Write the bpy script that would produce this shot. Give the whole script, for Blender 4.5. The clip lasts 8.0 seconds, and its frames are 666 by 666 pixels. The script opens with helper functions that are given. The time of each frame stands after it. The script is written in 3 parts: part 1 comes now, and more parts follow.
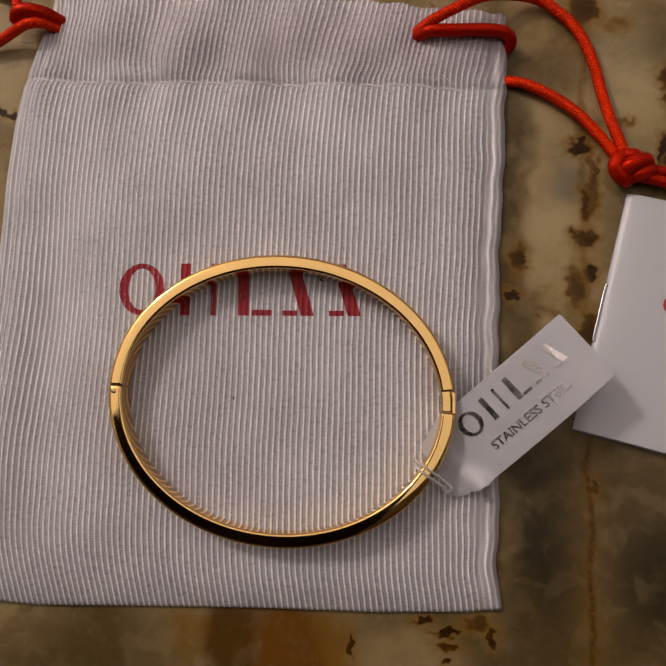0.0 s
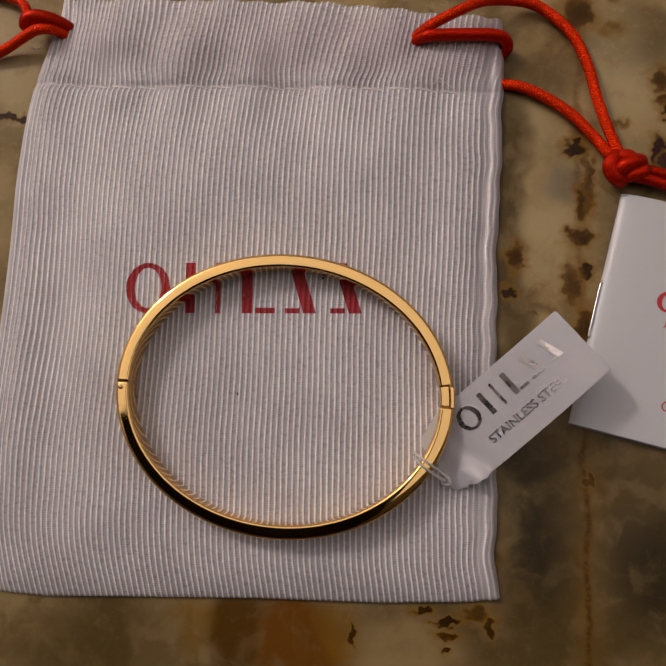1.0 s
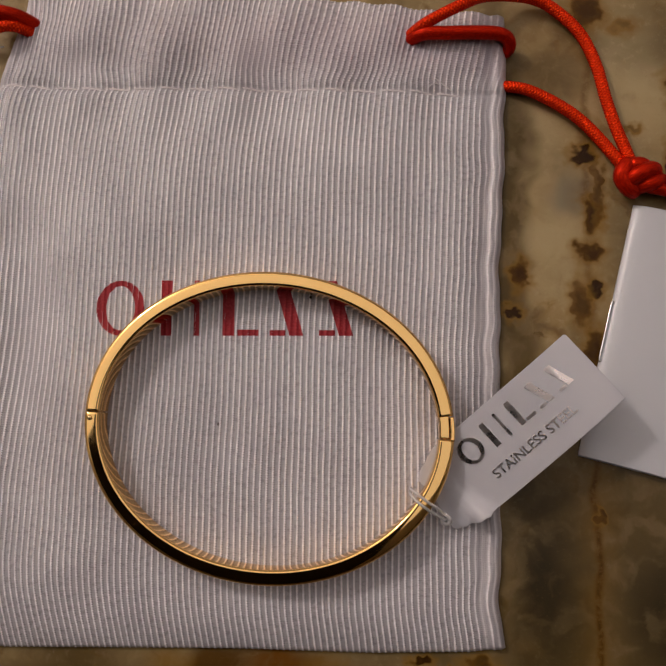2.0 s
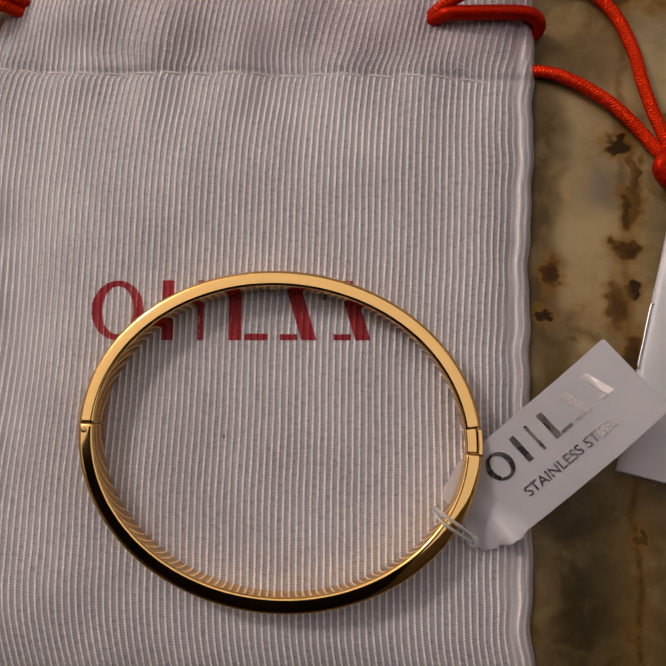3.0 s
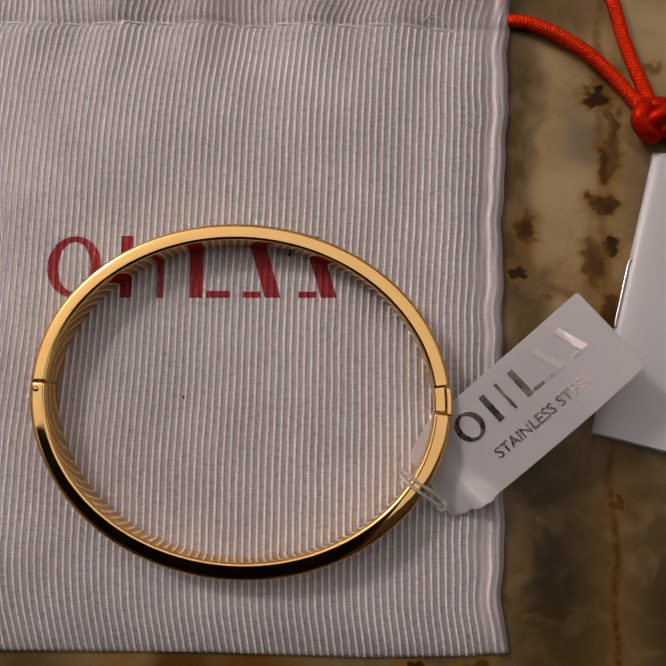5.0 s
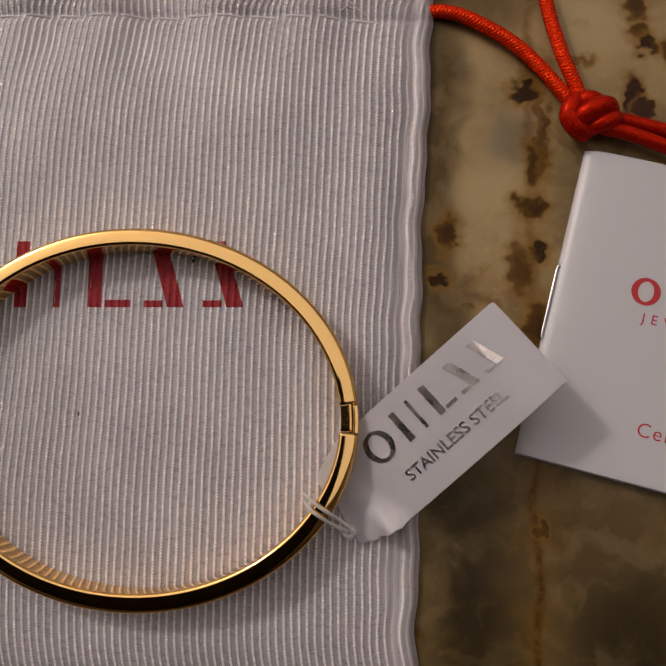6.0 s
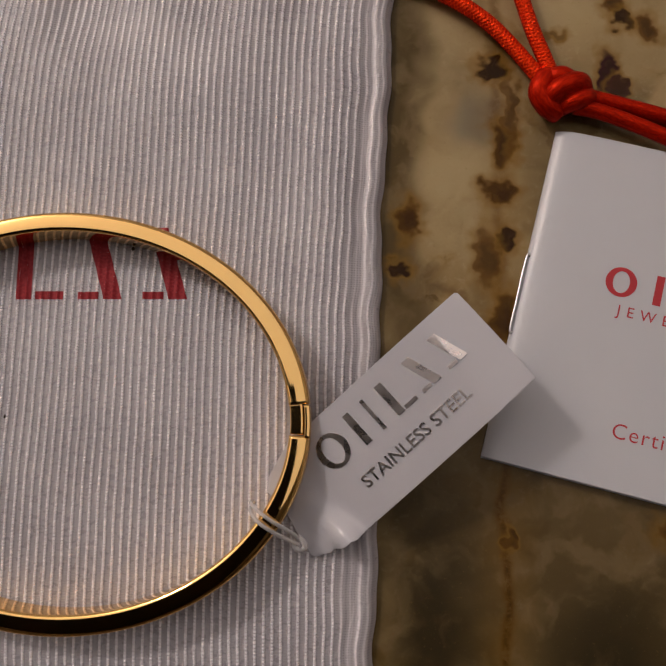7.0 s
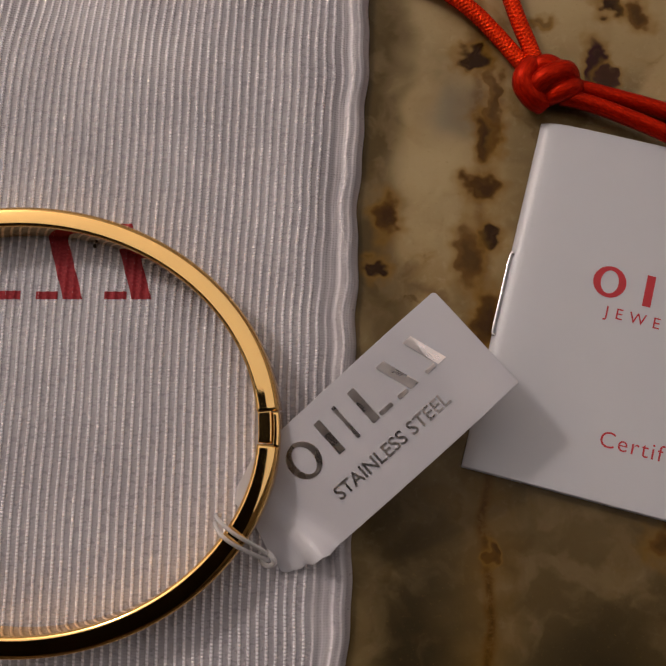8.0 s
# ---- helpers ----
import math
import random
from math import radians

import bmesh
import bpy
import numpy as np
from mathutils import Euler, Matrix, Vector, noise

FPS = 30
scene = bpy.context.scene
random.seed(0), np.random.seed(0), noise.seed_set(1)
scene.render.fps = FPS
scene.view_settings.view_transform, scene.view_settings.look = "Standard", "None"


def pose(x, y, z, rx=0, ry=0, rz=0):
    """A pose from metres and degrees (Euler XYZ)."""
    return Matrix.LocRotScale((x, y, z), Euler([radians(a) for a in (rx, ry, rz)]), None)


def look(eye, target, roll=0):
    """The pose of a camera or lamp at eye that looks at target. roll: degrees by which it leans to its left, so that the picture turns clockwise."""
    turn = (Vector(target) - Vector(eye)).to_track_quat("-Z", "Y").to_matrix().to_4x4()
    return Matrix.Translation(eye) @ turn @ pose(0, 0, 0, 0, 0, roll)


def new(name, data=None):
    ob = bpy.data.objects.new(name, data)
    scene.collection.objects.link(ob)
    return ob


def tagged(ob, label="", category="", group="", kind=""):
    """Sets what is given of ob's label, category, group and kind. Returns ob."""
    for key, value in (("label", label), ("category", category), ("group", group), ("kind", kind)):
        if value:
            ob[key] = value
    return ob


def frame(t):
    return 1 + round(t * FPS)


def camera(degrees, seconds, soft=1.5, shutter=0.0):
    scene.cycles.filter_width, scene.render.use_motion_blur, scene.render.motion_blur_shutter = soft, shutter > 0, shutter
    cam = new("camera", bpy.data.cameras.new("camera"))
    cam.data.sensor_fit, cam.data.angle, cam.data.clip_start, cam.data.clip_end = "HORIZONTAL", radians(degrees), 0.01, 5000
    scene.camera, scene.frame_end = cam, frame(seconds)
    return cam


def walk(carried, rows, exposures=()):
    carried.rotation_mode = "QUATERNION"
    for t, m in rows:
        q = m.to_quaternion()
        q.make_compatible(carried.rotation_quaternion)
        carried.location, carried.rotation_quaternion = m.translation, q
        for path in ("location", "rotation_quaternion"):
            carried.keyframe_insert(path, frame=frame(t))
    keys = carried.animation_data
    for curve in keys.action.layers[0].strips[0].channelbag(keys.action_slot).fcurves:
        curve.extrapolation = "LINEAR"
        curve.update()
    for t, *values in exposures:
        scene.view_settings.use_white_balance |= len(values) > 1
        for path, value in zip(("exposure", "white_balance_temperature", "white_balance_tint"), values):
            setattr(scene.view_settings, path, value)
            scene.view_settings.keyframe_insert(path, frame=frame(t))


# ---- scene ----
cam = camera(51.96, 8.0, soft=1.7)
# seconds, eye in metres, turn in degrees; the camera looks down on the table
ROWS = [
    (0.0, 0.02546, -0.01876, 0.12296, 7.000, 4.012, 0.247),
    (0.5, 0.02605, -0.02058, 0.12381, 7.142, 4.212, 0.195),
    (1.0, 0.02588, -0.02031, 0.12577, 7.296, 4.245, 0.180),
    (1.5, 0.02567, -0.01733, 0.12132, 7.259, 4.107, 0.090),
    (1.7, 0.02595, -0.01630, 0.11921, 7.283, 3.846, -0.099),
    (3.0, 0.02218, -0.01347, 0.10738, 7.444, 3.344, -0.132),
    (3.5, 0.02031, -0.01404, 0.10507, 7.148, 2.913, -0.030),
    (4.0, 0.01893, -0.01781, 0.10465, 7.087, 2.480, 0.041),
    (5.3, 0.03128, -0.01950, 0.10082, 7.808, 3.516, 0.022),
    (5.5, 0.03436, -0.01884, 0.09986, 7.935, 3.708, 0.052),
    (6.0, 0.04065, -0.01768, 0.09432, 8.048, 3.874, 0.084),
    (6.5, 0.04345, -0.01832, 0.08974, 8.277, 3.265, -0.089),
    (7.0, 0.04408, -0.01784, 0.08650, 8.348, 2.473, -0.182),
    (7.5, 0.04536, -0.01679, 0.08427, 8.431, 2.205, -0.248),
    (8.0, 0.04660, -0.01707, 0.08179, 8.466, 2.092, -0.186),
]
walk(cam, [(t, pose(x, y, z, rx, ry, rz)) for t, x, y, z, rx, ry, rz in ROWS], [(0.0, 0.0), (5.5, 0.0), (8.0, -0.08)])

# ---------------------------------------------------------------- light
world = bpy.data.worlds.new("room_dark")
world.use_nodes = True
world.node_tree.nodes["Background"].inputs[0].default_value = (0.02, 0.017, 0.013, 1)
world.node_tree.nodes["Background"].inputs[1].default_value = 1.0
scene.world = world


def area_lamp(name, eye, target, width, height, watts, colour):
    data = bpy.data.lights.new(name, "AREA")
    data.shape, data.size, data.size_y, data.energy, data.color = "RECTANGLE", width, height, watts, colour
    ob = new(name, data)
    ob.matrix_world = look(eye, target)
    return tagged(ob, "added fill panel under the ceiling, shining down on the table", "lamp")


# the lamp that throws the shadows, and a broad ceiling fill added for the gold to mirror
bulb = bpy.data.lights.new("lamp_bulb", "POINT")
bulb.energy, bulb.shadow_soft_size, bulb.color = 47.0, 0.10, (1.0, 0.93, 0.93)
tagged(new("lamp_bulb", bulb), "warm bulb of the room lamp", "lamp").location = (-1.40, 1.20, 1.42)
area_lamp("ceiling_fill_panel", (-0.10, 0.60, 1.48), (-0.10, 0.60, 0.0), 3.1, 1.9, 12.0, (1.0, 0.92, 0.92))
scene.view_settings.exposure = 0.0

# ---------------------------------------------------------------- materials
MM = 0.001


def material(name, colour, rough=0.5, metal=0.0, **more):
    m = bpy.data.materials.new(name)
    m.use_nodes = True
    b = m.node_tree.nodes["Principled BSDF"]
    b.inputs["Base Color"].default_value = (*colour, 1)
    b.inputs["Roughness"].default_value = rough
    b.inputs["Metallic"].default_value = metal
    for key, value in more.items():
        b.inputs[key.replace("_", " ")].default_value = value
    return m


class Nodes:
    """Short hand for building a node tree."""

    def __init__(self, m):
        self.t = m.node_tree
        self.b = self.t.nodes["Principled BSDF"]

    def add(self, kind, **props):
        n = self.t.nodes.new(kind)
        for k, v in props.items():
            if k == "operation":
                n.operation = v
            elif k == "data_type":
                n.data_type = v
            elif k == "blend_type":
                n.blend_type = v
            elif k == "noise_dimensions":
                n.noise_dimensions = v
            elif k == "feature":
                n.feature = v
        return n

    def put(self, socket, value):
        if isinstance(value, bpy.types.NodeSocket):
            self.t.links.new(value, socket)
        else:
            socket.default_value = value

    def math(self, op, a, b=0.0, c=0.0, clamp=False):
        n = self.add("ShaderNodeMath", operation=op)
        n.use_clamp = clamp
        for s, v in zip(n.inputs, (a, b, c)):
            self.put(s, v)
        return n.outputs[0]

    def vec(self, op, a, b=(0, 0, 0)):
        n = self.add("ShaderNodeVectorMath", operation=op)
        self.put(n.inputs[0], a)
        self.put(n.inputs[1], b)
        return n.outputs["Value"] if op in ("LENGTH", "DISTANCE", "DOT_PRODUCT") else n.outputs[0]

    def scale(self, a, k):
        return self.vec("MULTIPLY", a, (k, k, k) if isinstance(k, (int, float)) else k)

    def noise(self, where, size, detail=3.0, rough=0.55, distort=0.0, colour=False):
        n = self.add("ShaderNodeTexNoise")
        self.put(n.inputs["Vector"], where)
        n.inputs["Scale"].default_value = size
        n.inputs["Detail"].default_value = detail
        n.inputs["Roughness"].default_value = rough
        n.inputs["Distortion"].default_value = distort
        return n.outputs["Color" if colour else "Fac"]

    def ramp(self, fac, lo, hi, a=0.0, b=1.0):
        n = self.add("ShaderNodeMapRange")
        n.interpolation_type = "SMOOTHSTEP"
        self.put(n.inputs[0], fac)
        for s, v in zip(list(n.inputs)[1:5], (lo, hi, a, b)):
            self.put(s, v)
        return n.outputs[0]

    def mix(self, fac, a, b, how="MIX"):
        n = self.add("ShaderNodeMix", data_type="RGBA", blend_type=how)
        n.clamp_factor = True
        self.put(n.inputs[0], fac)
        self.put(n.inputs[6], a if not isinstance(a, tuple) else (*a, 1))
        self.put(n.inputs[7], b if not isinstance(b, tuple) else (*b, 1))
        return n.outputs[2]

    def bump(self, height, distance, strength=1.0, under=None):
        n = self.add("ShaderNodeBump")
        n.inputs["Strength"].default_value = strength
        n.inputs["Distance"].default_value = distance
        self.put(n.inputs["Height"], height)
        if under is not None:
            self.put(n.inputs["Normal"], under)
        return n.outputs[0]

    def place(self):
        return self.add("ShaderNodeTexCoord").outputs["Object"]

    def uv(self):
        return self.add("ShaderNodeTexCoord").outputs["UV"]

    def split(self, v):
        n = self.add("ShaderNodeSeparateXYZ")
        self.put(n.inputs[0], v)
        return n.outputs


def stone_material():
    """Polished cream onyx with brown veins, amber clouds and dark inclusions; object coordinates in metres."""
    m = material("polished_onyx", (0.3, 0.25, 0.16), 0.12, 0.0, IOR=1.5, Specular_IOR_Level=0.10)
    n = Nodes(m)
    mm = n.scale(n.place(), 1000.0)
    wob = n.noise(n.scale(mm, 0.16), 1.0, 2.0, 0.5, 0.0, True)
    wob2 = n.noise(n.scale(mm, 0.9), 1.0, 2.0, 0.5, 0.0, True)
    p = n.vec("ADD", mm, n.scale(n.vec("SUBTRACT", wob, (0.5, 0.5, 0.5)), (5.0, 5.0, 0.0)))
    p = n.vec("ADD", p, n.scale(n.vec("SUBTRACT", wob2, (0.5, 0.5, 0.5)), (1.3, 1.3, 0.0)))
    near = n.vec("ADD", mm, n.scale(n.vec("SUBTRACT", n.noise(n.scale(mm, 0.55), 1.0, 1.6, 0.5, 0.0, True), (0.5, 0.5, 0.5)), (2.6, 2.6, 0.0)))
    near = n.vec("ADD", near, n.scale(n.vec("SUBTRACT", n.noise(n.scale(mm, 0.28), 1.0, 2.0, 0.5, 0.0, True), (0.5, 0.5, 0.5)), (3.4, 3.4, 0.0)))
    broad = n.vec("ADD", mm, n.scale(n.vec("SUBTRACT", n.noise(n.scale(mm, 0.10), 1.0, 2.0, 0.5, 0.0, True), (0.5, 0.5, 0.5)), (9.0, 9.0, 0.0)))
    # cloudy ground
    big = n.noise(n.scale(p, 0.045), 1.0, 3.0, 0.5, 0.4)
    mid = n.noise(n.scale(p, 0.15), 1.0, 3.0, 0.5, 0.4)
    fine = n.noise(n.scale(mm, 0.8), 1.0, 5.0, 0.65, 0.4)
    col = n.mix(n.ramp(big, 0.44, 0.66, 0.0, 0.8), CREAM, OLIVE)
    col = n.mix(n.ramp(mid, 0.50, 0.70, 0.0, 0.5), col, TAN)
    col = n.mix(n.ramp(fine, 0.50, 0.75, 0.0, 0.35), col, PALE)
    # crystal mesh of brownish seams
    vor = n.add("ShaderNodeTexVoronoi", feature="DISTANCE_TO_EDGE")
    n.put(vor.inputs["Vector"], n.scale(p, 0.06))
    vor.inputs["Scale"].default_value = 1.0
    seam = n.ramp(vor.outputs["Distance"], 0.0, 0.06, 1.0, 0.0)
    col = n.mix(n.math("MULTIPLY", seam, n.ramp(mid, 0.48, 0.64, 0.0, 0.45)), col, UMBER)

    def ellipse(cx, cy, rx, ry, soft, where=None):
        q = n.vec("SUBTRACT", where if where is not None else p, (cx, cy, 0))
        q = n.vec("MULTIPLY", q, (1 / rx, 1 / ry, 0))
        return n.ramp(n.vec("LENGTH", q), 1.0 - soft, 1.0 + soft, 1.0, 0.0)

    stain = n.noise(n.scale(p, 0.10), 1.0, 4.0, 0.6, 1.4)
    col = n.mix(n.ramp(stain, 0.58, 0.72, 0.0, 0.35), col, OCHRE)
    col = n.mix(n.ramp(stain, 0.68, 0.74, 0.0, 0.6), col, UMBER)
    patchy = n.ramp(n.noise(n.scale(p, 0.20), 1.0, 3.0, 0.5, 0.5), 0.34, 0.56, 0.7, 1.0)
    # large clouds: dark glassy patches, amber pools, and some painted shade
    for cx, cy, rx, ry, soft, k, tint in CLOUDS:
        col = n.mix(n.math("MULTIPLY", ellipse(cx, cy, rx, ry, soft, broad), n.math("MULTIPLY", patchy, k)), col, tint)
    # long brown vein running away from the card, beaded with inclusions
    calm = n.vec("ADD", mm, n.scale(n.vec("SUBTRACT", n.noise(n.scale(mm, 0.14), 1.0, 2.0, 0.5, 0.0, True), (0.5, 0.5, 0.5)), (3.2, 3.2, 0.0)))
    x, y, _ = n.split(calm)
    line = n.math("ABSOLUTE", n.math("SUBTRACT", x, n.math("MULTIPLY_ADD", y, 0.022, 62.0)))
    vein = n.math("MULTIPLY", n.ramp(line, 0.1, 1.25, 1.0, 0.0), n.math("MULTIPLY", n.ramp(fine, 0.3, 0.55, 0.35, 1.0), n.ramp(y, -16.0, 4.0, 0.85, 0.5)))
    col = n.mix(vein, col, RUST)
    core = n.math("MULTIPLY", n.ramp(line, 0.0, 0.7, 0.8, 0.0), n.math("MULTIPLY", n.ramp(fine, 0.40, 0.62), n.ramp(y, -16.0, 4.0, 1.0, 0.15)))
    col = n.mix(core, col, DARK)
    halo = n.ramp(line, 0.5, 5.0, 0.4, 0.0)
    col = n.mix(n.math("MULTIPLY", halo, mid), col, OCHRE)
    speck = n.noise(n.scale(mm, 2.2), 1.0, 3.0, 0.6)
    col = n.mix(n.ramp(speck, 0.60, 0.78, 0.0, 0.35), col, TAN)
    grit = n.ramp(n.noise(n.scale(near, 0.75), 1.0, 4.0, 0.55, 0.2), 0.34, 0.50, 0.90, 1.0)
    for cx, cy, rx, ry, k, tint in SPOTS:
        k = min(1.0, k * 1.1)
        col = n.mix(n.math("MULTIPLY", ellipse(cx, cy, rx * 1.5, ry * 1.5, 0.45, near), 0.8 * k), col, OCHRE)
        col = n.mix(n.math("MULTIPLY", ellipse(cx, cy, rx * 1.05, ry * 1.05, 0.24, near), n.math("MULTIPLY", grit, k)), col, tint)
        col = n.mix(n.math("MULTIPLY", ellipse(cx + 0.2, cy + 0.2, rx * 0.62, ry * 0.62, 0.5, near), n.math("MULTIPLY", grit, 0.6 * k)), col, DARK)
    n.put(n.b.inputs["Base Color"], col)
    n.put(n.b.inputs["Roughness"], n.ramp(fine, 0.3, 0.8, 0.16, 0.26))
    n.put(n.b.inputs["Normal"], n.bump(fine, 0.00002, 0.4))
    return m


CREAM, OLIVE, TAN, PALE = (0.325, 0.234, 0.112), (0.076, 0.049, 0.016), (0.170, 0.100, 0.030), (0.42, 0.335, 0.19)
UMBER, RUST, OCHRE, DARK = (0.068, 0.028, 0.003), (0.085, 0.036, 0.004), (0.19, 0.098, 0.012), (0.028, 0.011, 0.002)
GLASSY, AMBER, PLUM, ASH = (0.030, 0.0215, 0.010), (0.125, 0.046, 0.005), (0.030, 0.007, 0.007), (0.155, 0.135, 0.10)
# centre, radii in millimetres, softness, strength, tint
CLOUDS = [
    (83, 39, 14, 11, 0.6, 0.8, CREAM), (52, 33, 5, 8, 0.6, 0.5, PALE),
    # two broad olive clouds paint in the light's falloff towards the near side
    (68, -44, 34, 24, 0.6, 0.85, OLIVE), (10, -66, 70, 16, 0.6, 0.7, OLIVE),
    (53, -41, 5.5, 12, 0.7, 0.95, GLASSY), (73, -46, 8, 10, 0.7, 0.95, GLASSY), (90, -38, 9, 12, 0.7, 0.65, GLASSY), (80, -22, 20, 8, 0.7, 0.45, OLIVE),
    (65, -30, 14, 5, 0.6, 0.45, OLIVE), (10, -60, 9, 9, 0.4, 0.95, AMBER), (-1, -58, 4, 8, 0.45, 0.9, UMBER), (18, -57, 4, 5, 0.5, 0.6, OCHRE),
    (-8, -57, 4, 5, 0.6, 0.6, OCHRE), (-28, -60, 16, 8, 0.6, 0.6, OLIVE), (30, -61, 9, 7, 0.5, 0.6, CREAM),
    (60, 25, 4, 5, 0.6, 0.7, ASH), (54, 22, 7, 16, 0.6, 0.55, CREAM), (70, 45, 9, 9, 0.6, 0.5, PALE),
    (56, 48, 6, 8, 0.6, 0.5, TAN), (-54, 50, 9, 9, 0.6, 0.5, PALE), (-52, 20, 7, 24, 0.6, 0.5, CREAM),
    # the olive along the pouch is dark stone with the pouch's shadow painted in
    (48.5, 24, 4.0, 30, 0.5, 0.95, OLIVE), (58, 44, 6, 5, 0.6, 0.7, OLIVE), (49, -4, 5, 12, 0.6, 0.8, OLIVE), (70, 14, 5, 9, 0.7, 0.55, OLIVE),
    (66, -6, 6, 8, 0.7, 0.6, OLIVE), (57, 15, 5, 7, 0.7, 0.5, PALE), (61, 24, 3, 3, 0.7, 0.6, ASH), (80, 52, 8, 6, 0.7, 0.5, OLIVE),
]
# dark inclusions: centre, radii, strength, tint
SPOTS = [
    (63.5, 57.2, 2.6, 3.0, 0.85, UMBER), (69.7, 53.9, 2.2, 1.6, 0.5, OCHRE), (61.7, 30.4, 2.0, 1.3, 1.0, DARK),
    (63.0, 19.8, 1.4, 2.2, 0.9, UMBER), (62.0, 13.3, 2.2, 1.6, 0.9, UMBER), (62.9, 7.0, 1.2, 1.7, 0.9, DARK),
    (50.5, 9.4, 1.5, 2.3, 1.0, UMBER), (48.7, 3.1, 1.4, 1.3, 1.0, DARK), (76.9, 29.2, 1.2, 2.6, 0.9, PLUM),
    (78.6, 27.4, 1.3, 1.1, 0.8, PLUM), (78.2, 43.3, 1.7, 2.2, 0.8, UMBER), (78.4, 39.1, 1.5, 1.2, 0.8, RUST),
    (79.5, 37.0, 1.3, 1.2, 0.9, DARK), (82.7, 35.8, 1.6, 1.6, 0.8, RUST), (60.3, 4.5, 1.5, 3.4, 0.7, RUST),
    (62.2, -3.8, 1.6, 3.0, 0.85, UMBER), (61.4, -31.0, 0.6, 1.1, 0.7, UMBER), (36.8, -55.4, 2.2, 0.5, 0.9, DARK),
    (36.6, -57.4, 1.7, 0.7, 0.9, UMBER), (36.7, -60.2, 0.6, 0.6, 1.0, DARK), (32.6, -53.0, 1.6, 0.8, 0.9, DARK),
    (42.0, -54.0, 2.2, 1.4, 0.7, UMBER), (44.3, -56.2, 0.9, 1.5, 0.8, DARK), (20.2, -57.5, 0.5, 2.0, 0.8, DARK),
    (-50.0, 39.9, 5.0, 0.4, 0.9, DARK), (81.2, -29.6, 1.6, 1.8, 0.7, RUST), (70.4, 34.9, 1.4, 0.7, 0.6, OCHRE),
    (64.2, 24.5, 0.8, 5.0, 0.6, RUST),
]


def fabric_material():
    """White ribbed satin: every rib is a row of short twisted threads. UV in millimetres across and along the ribs."""
    m = material("white_ribbed_satin", (0.62, 0.57, 0.575), 0.42, 0.0)
    n = Nodes(m)
    b = n.b
    b.inputs["Specular IOR Level"].default_value = 1.0
    b.inputs["Sheen Weight"].default_value = 0.1
    b.inputs["Sheen Roughness"].default_value = 0.4
    u, v, _ = n.split(n.uv())
    place = n.scale(n.place(), 1000.0)
    second = n.add("ShaderNodeUVMap")
    second.uv_map = "Fade"
    fade = n.split(second.outputs[0])[0]
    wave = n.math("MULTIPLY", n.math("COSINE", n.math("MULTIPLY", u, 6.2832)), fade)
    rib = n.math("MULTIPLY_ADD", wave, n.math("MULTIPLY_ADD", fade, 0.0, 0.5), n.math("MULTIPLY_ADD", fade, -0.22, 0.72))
    # every rib has its own phase, so that the threads of neighbours do not line up
    own = n.add("ShaderNodeTexWhiteNoise")
    own.noise_dimensions = "1D"
    n.put(own.inputs["W"], n.math("FLOOR", n.math("ADD", u, 0.5)))
    stray = n.noise(n.scale(place, 0.5), 1.0, 3.0)
    along = n.math("ADD", n.math("MULTIPLY", v, 1 / 0.40), n.math("ADD", n.math("MULTIPLY", u, 0.45), n.math("MULTIPLY_ADD", own.outputs["Value"], 5.0, stray)))
    twist = n.math("SINE", n.math("MULTIPLY", along, 6.2832))
    weft = n.math("SINE", n.math("MULTIPLY", n.math("ADD", v, n.math("MULTIPLY", stray, 0.3)), 6.2832 / 0.3))
    fine = n.noise(n.scale(place, 5.0), 1.0, 2.0)
    ridge = n.math("MULTIPLY", n.math("MULTIPLY", twist, 0.8), n.math("MULTIPLY", n.ramp(rib, 0.55, 0.95), fade))
    valley = n.math("MULTIPLY", n.math("MULTIPLY", weft, 0.20), n.ramp(rib, 0.3, 0.8, 1.0, 0.0))
    height = n.math("ADD", n.math("ADD", ridge, valley), n.math("MULTIPLY", fine, 0.4))
    across = n.math("SINE", n.math("MULTIPLY", u, 6.2832 * 3.0))
    flat = n.math("MULTIPLY", n.math("ADD", n.math("MULTIPLY", weft, 0.10), n.math("MULTIPLY", across, 0.16)), n.math("SUBTRACT", 1.0, fade))
    n.put(b.inputs["Normal"], n.bump(n.math("ADD", height, flat), 0.00006, 1.0))
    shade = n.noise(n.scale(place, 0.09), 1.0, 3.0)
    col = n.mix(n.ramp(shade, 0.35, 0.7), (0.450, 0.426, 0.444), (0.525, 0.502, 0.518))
    # shade between the ribs and sheen on them painted in: darker valleys, brighter ridges
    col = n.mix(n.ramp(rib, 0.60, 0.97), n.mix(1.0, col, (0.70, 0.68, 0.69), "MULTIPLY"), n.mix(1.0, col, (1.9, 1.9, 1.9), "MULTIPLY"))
    # the red cord inside the hem shows through as a faint blush
    px, py, _ = n.split(place)
    blush = n.math("MULTIPLY", n.ramp(n.math("ABSOLUTE", n.math("SUBTRACT", py, n.math("MULTIPLY_ADD", px, -0.055, 52.5))), 2.0, 10.0, 0.5, 0.0), n.ramp(px, -30.0, 25.0, 0.45, 1.0))
    col = n.mix(blush, col, (0.35, 0.255, 0.29))
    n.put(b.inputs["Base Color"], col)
    spark = n.noise(n.scale(n.vec("MULTIPLY", n.uv(), (1.0, 1.6, 0.0)), 1.0), 1.0, 1.0)
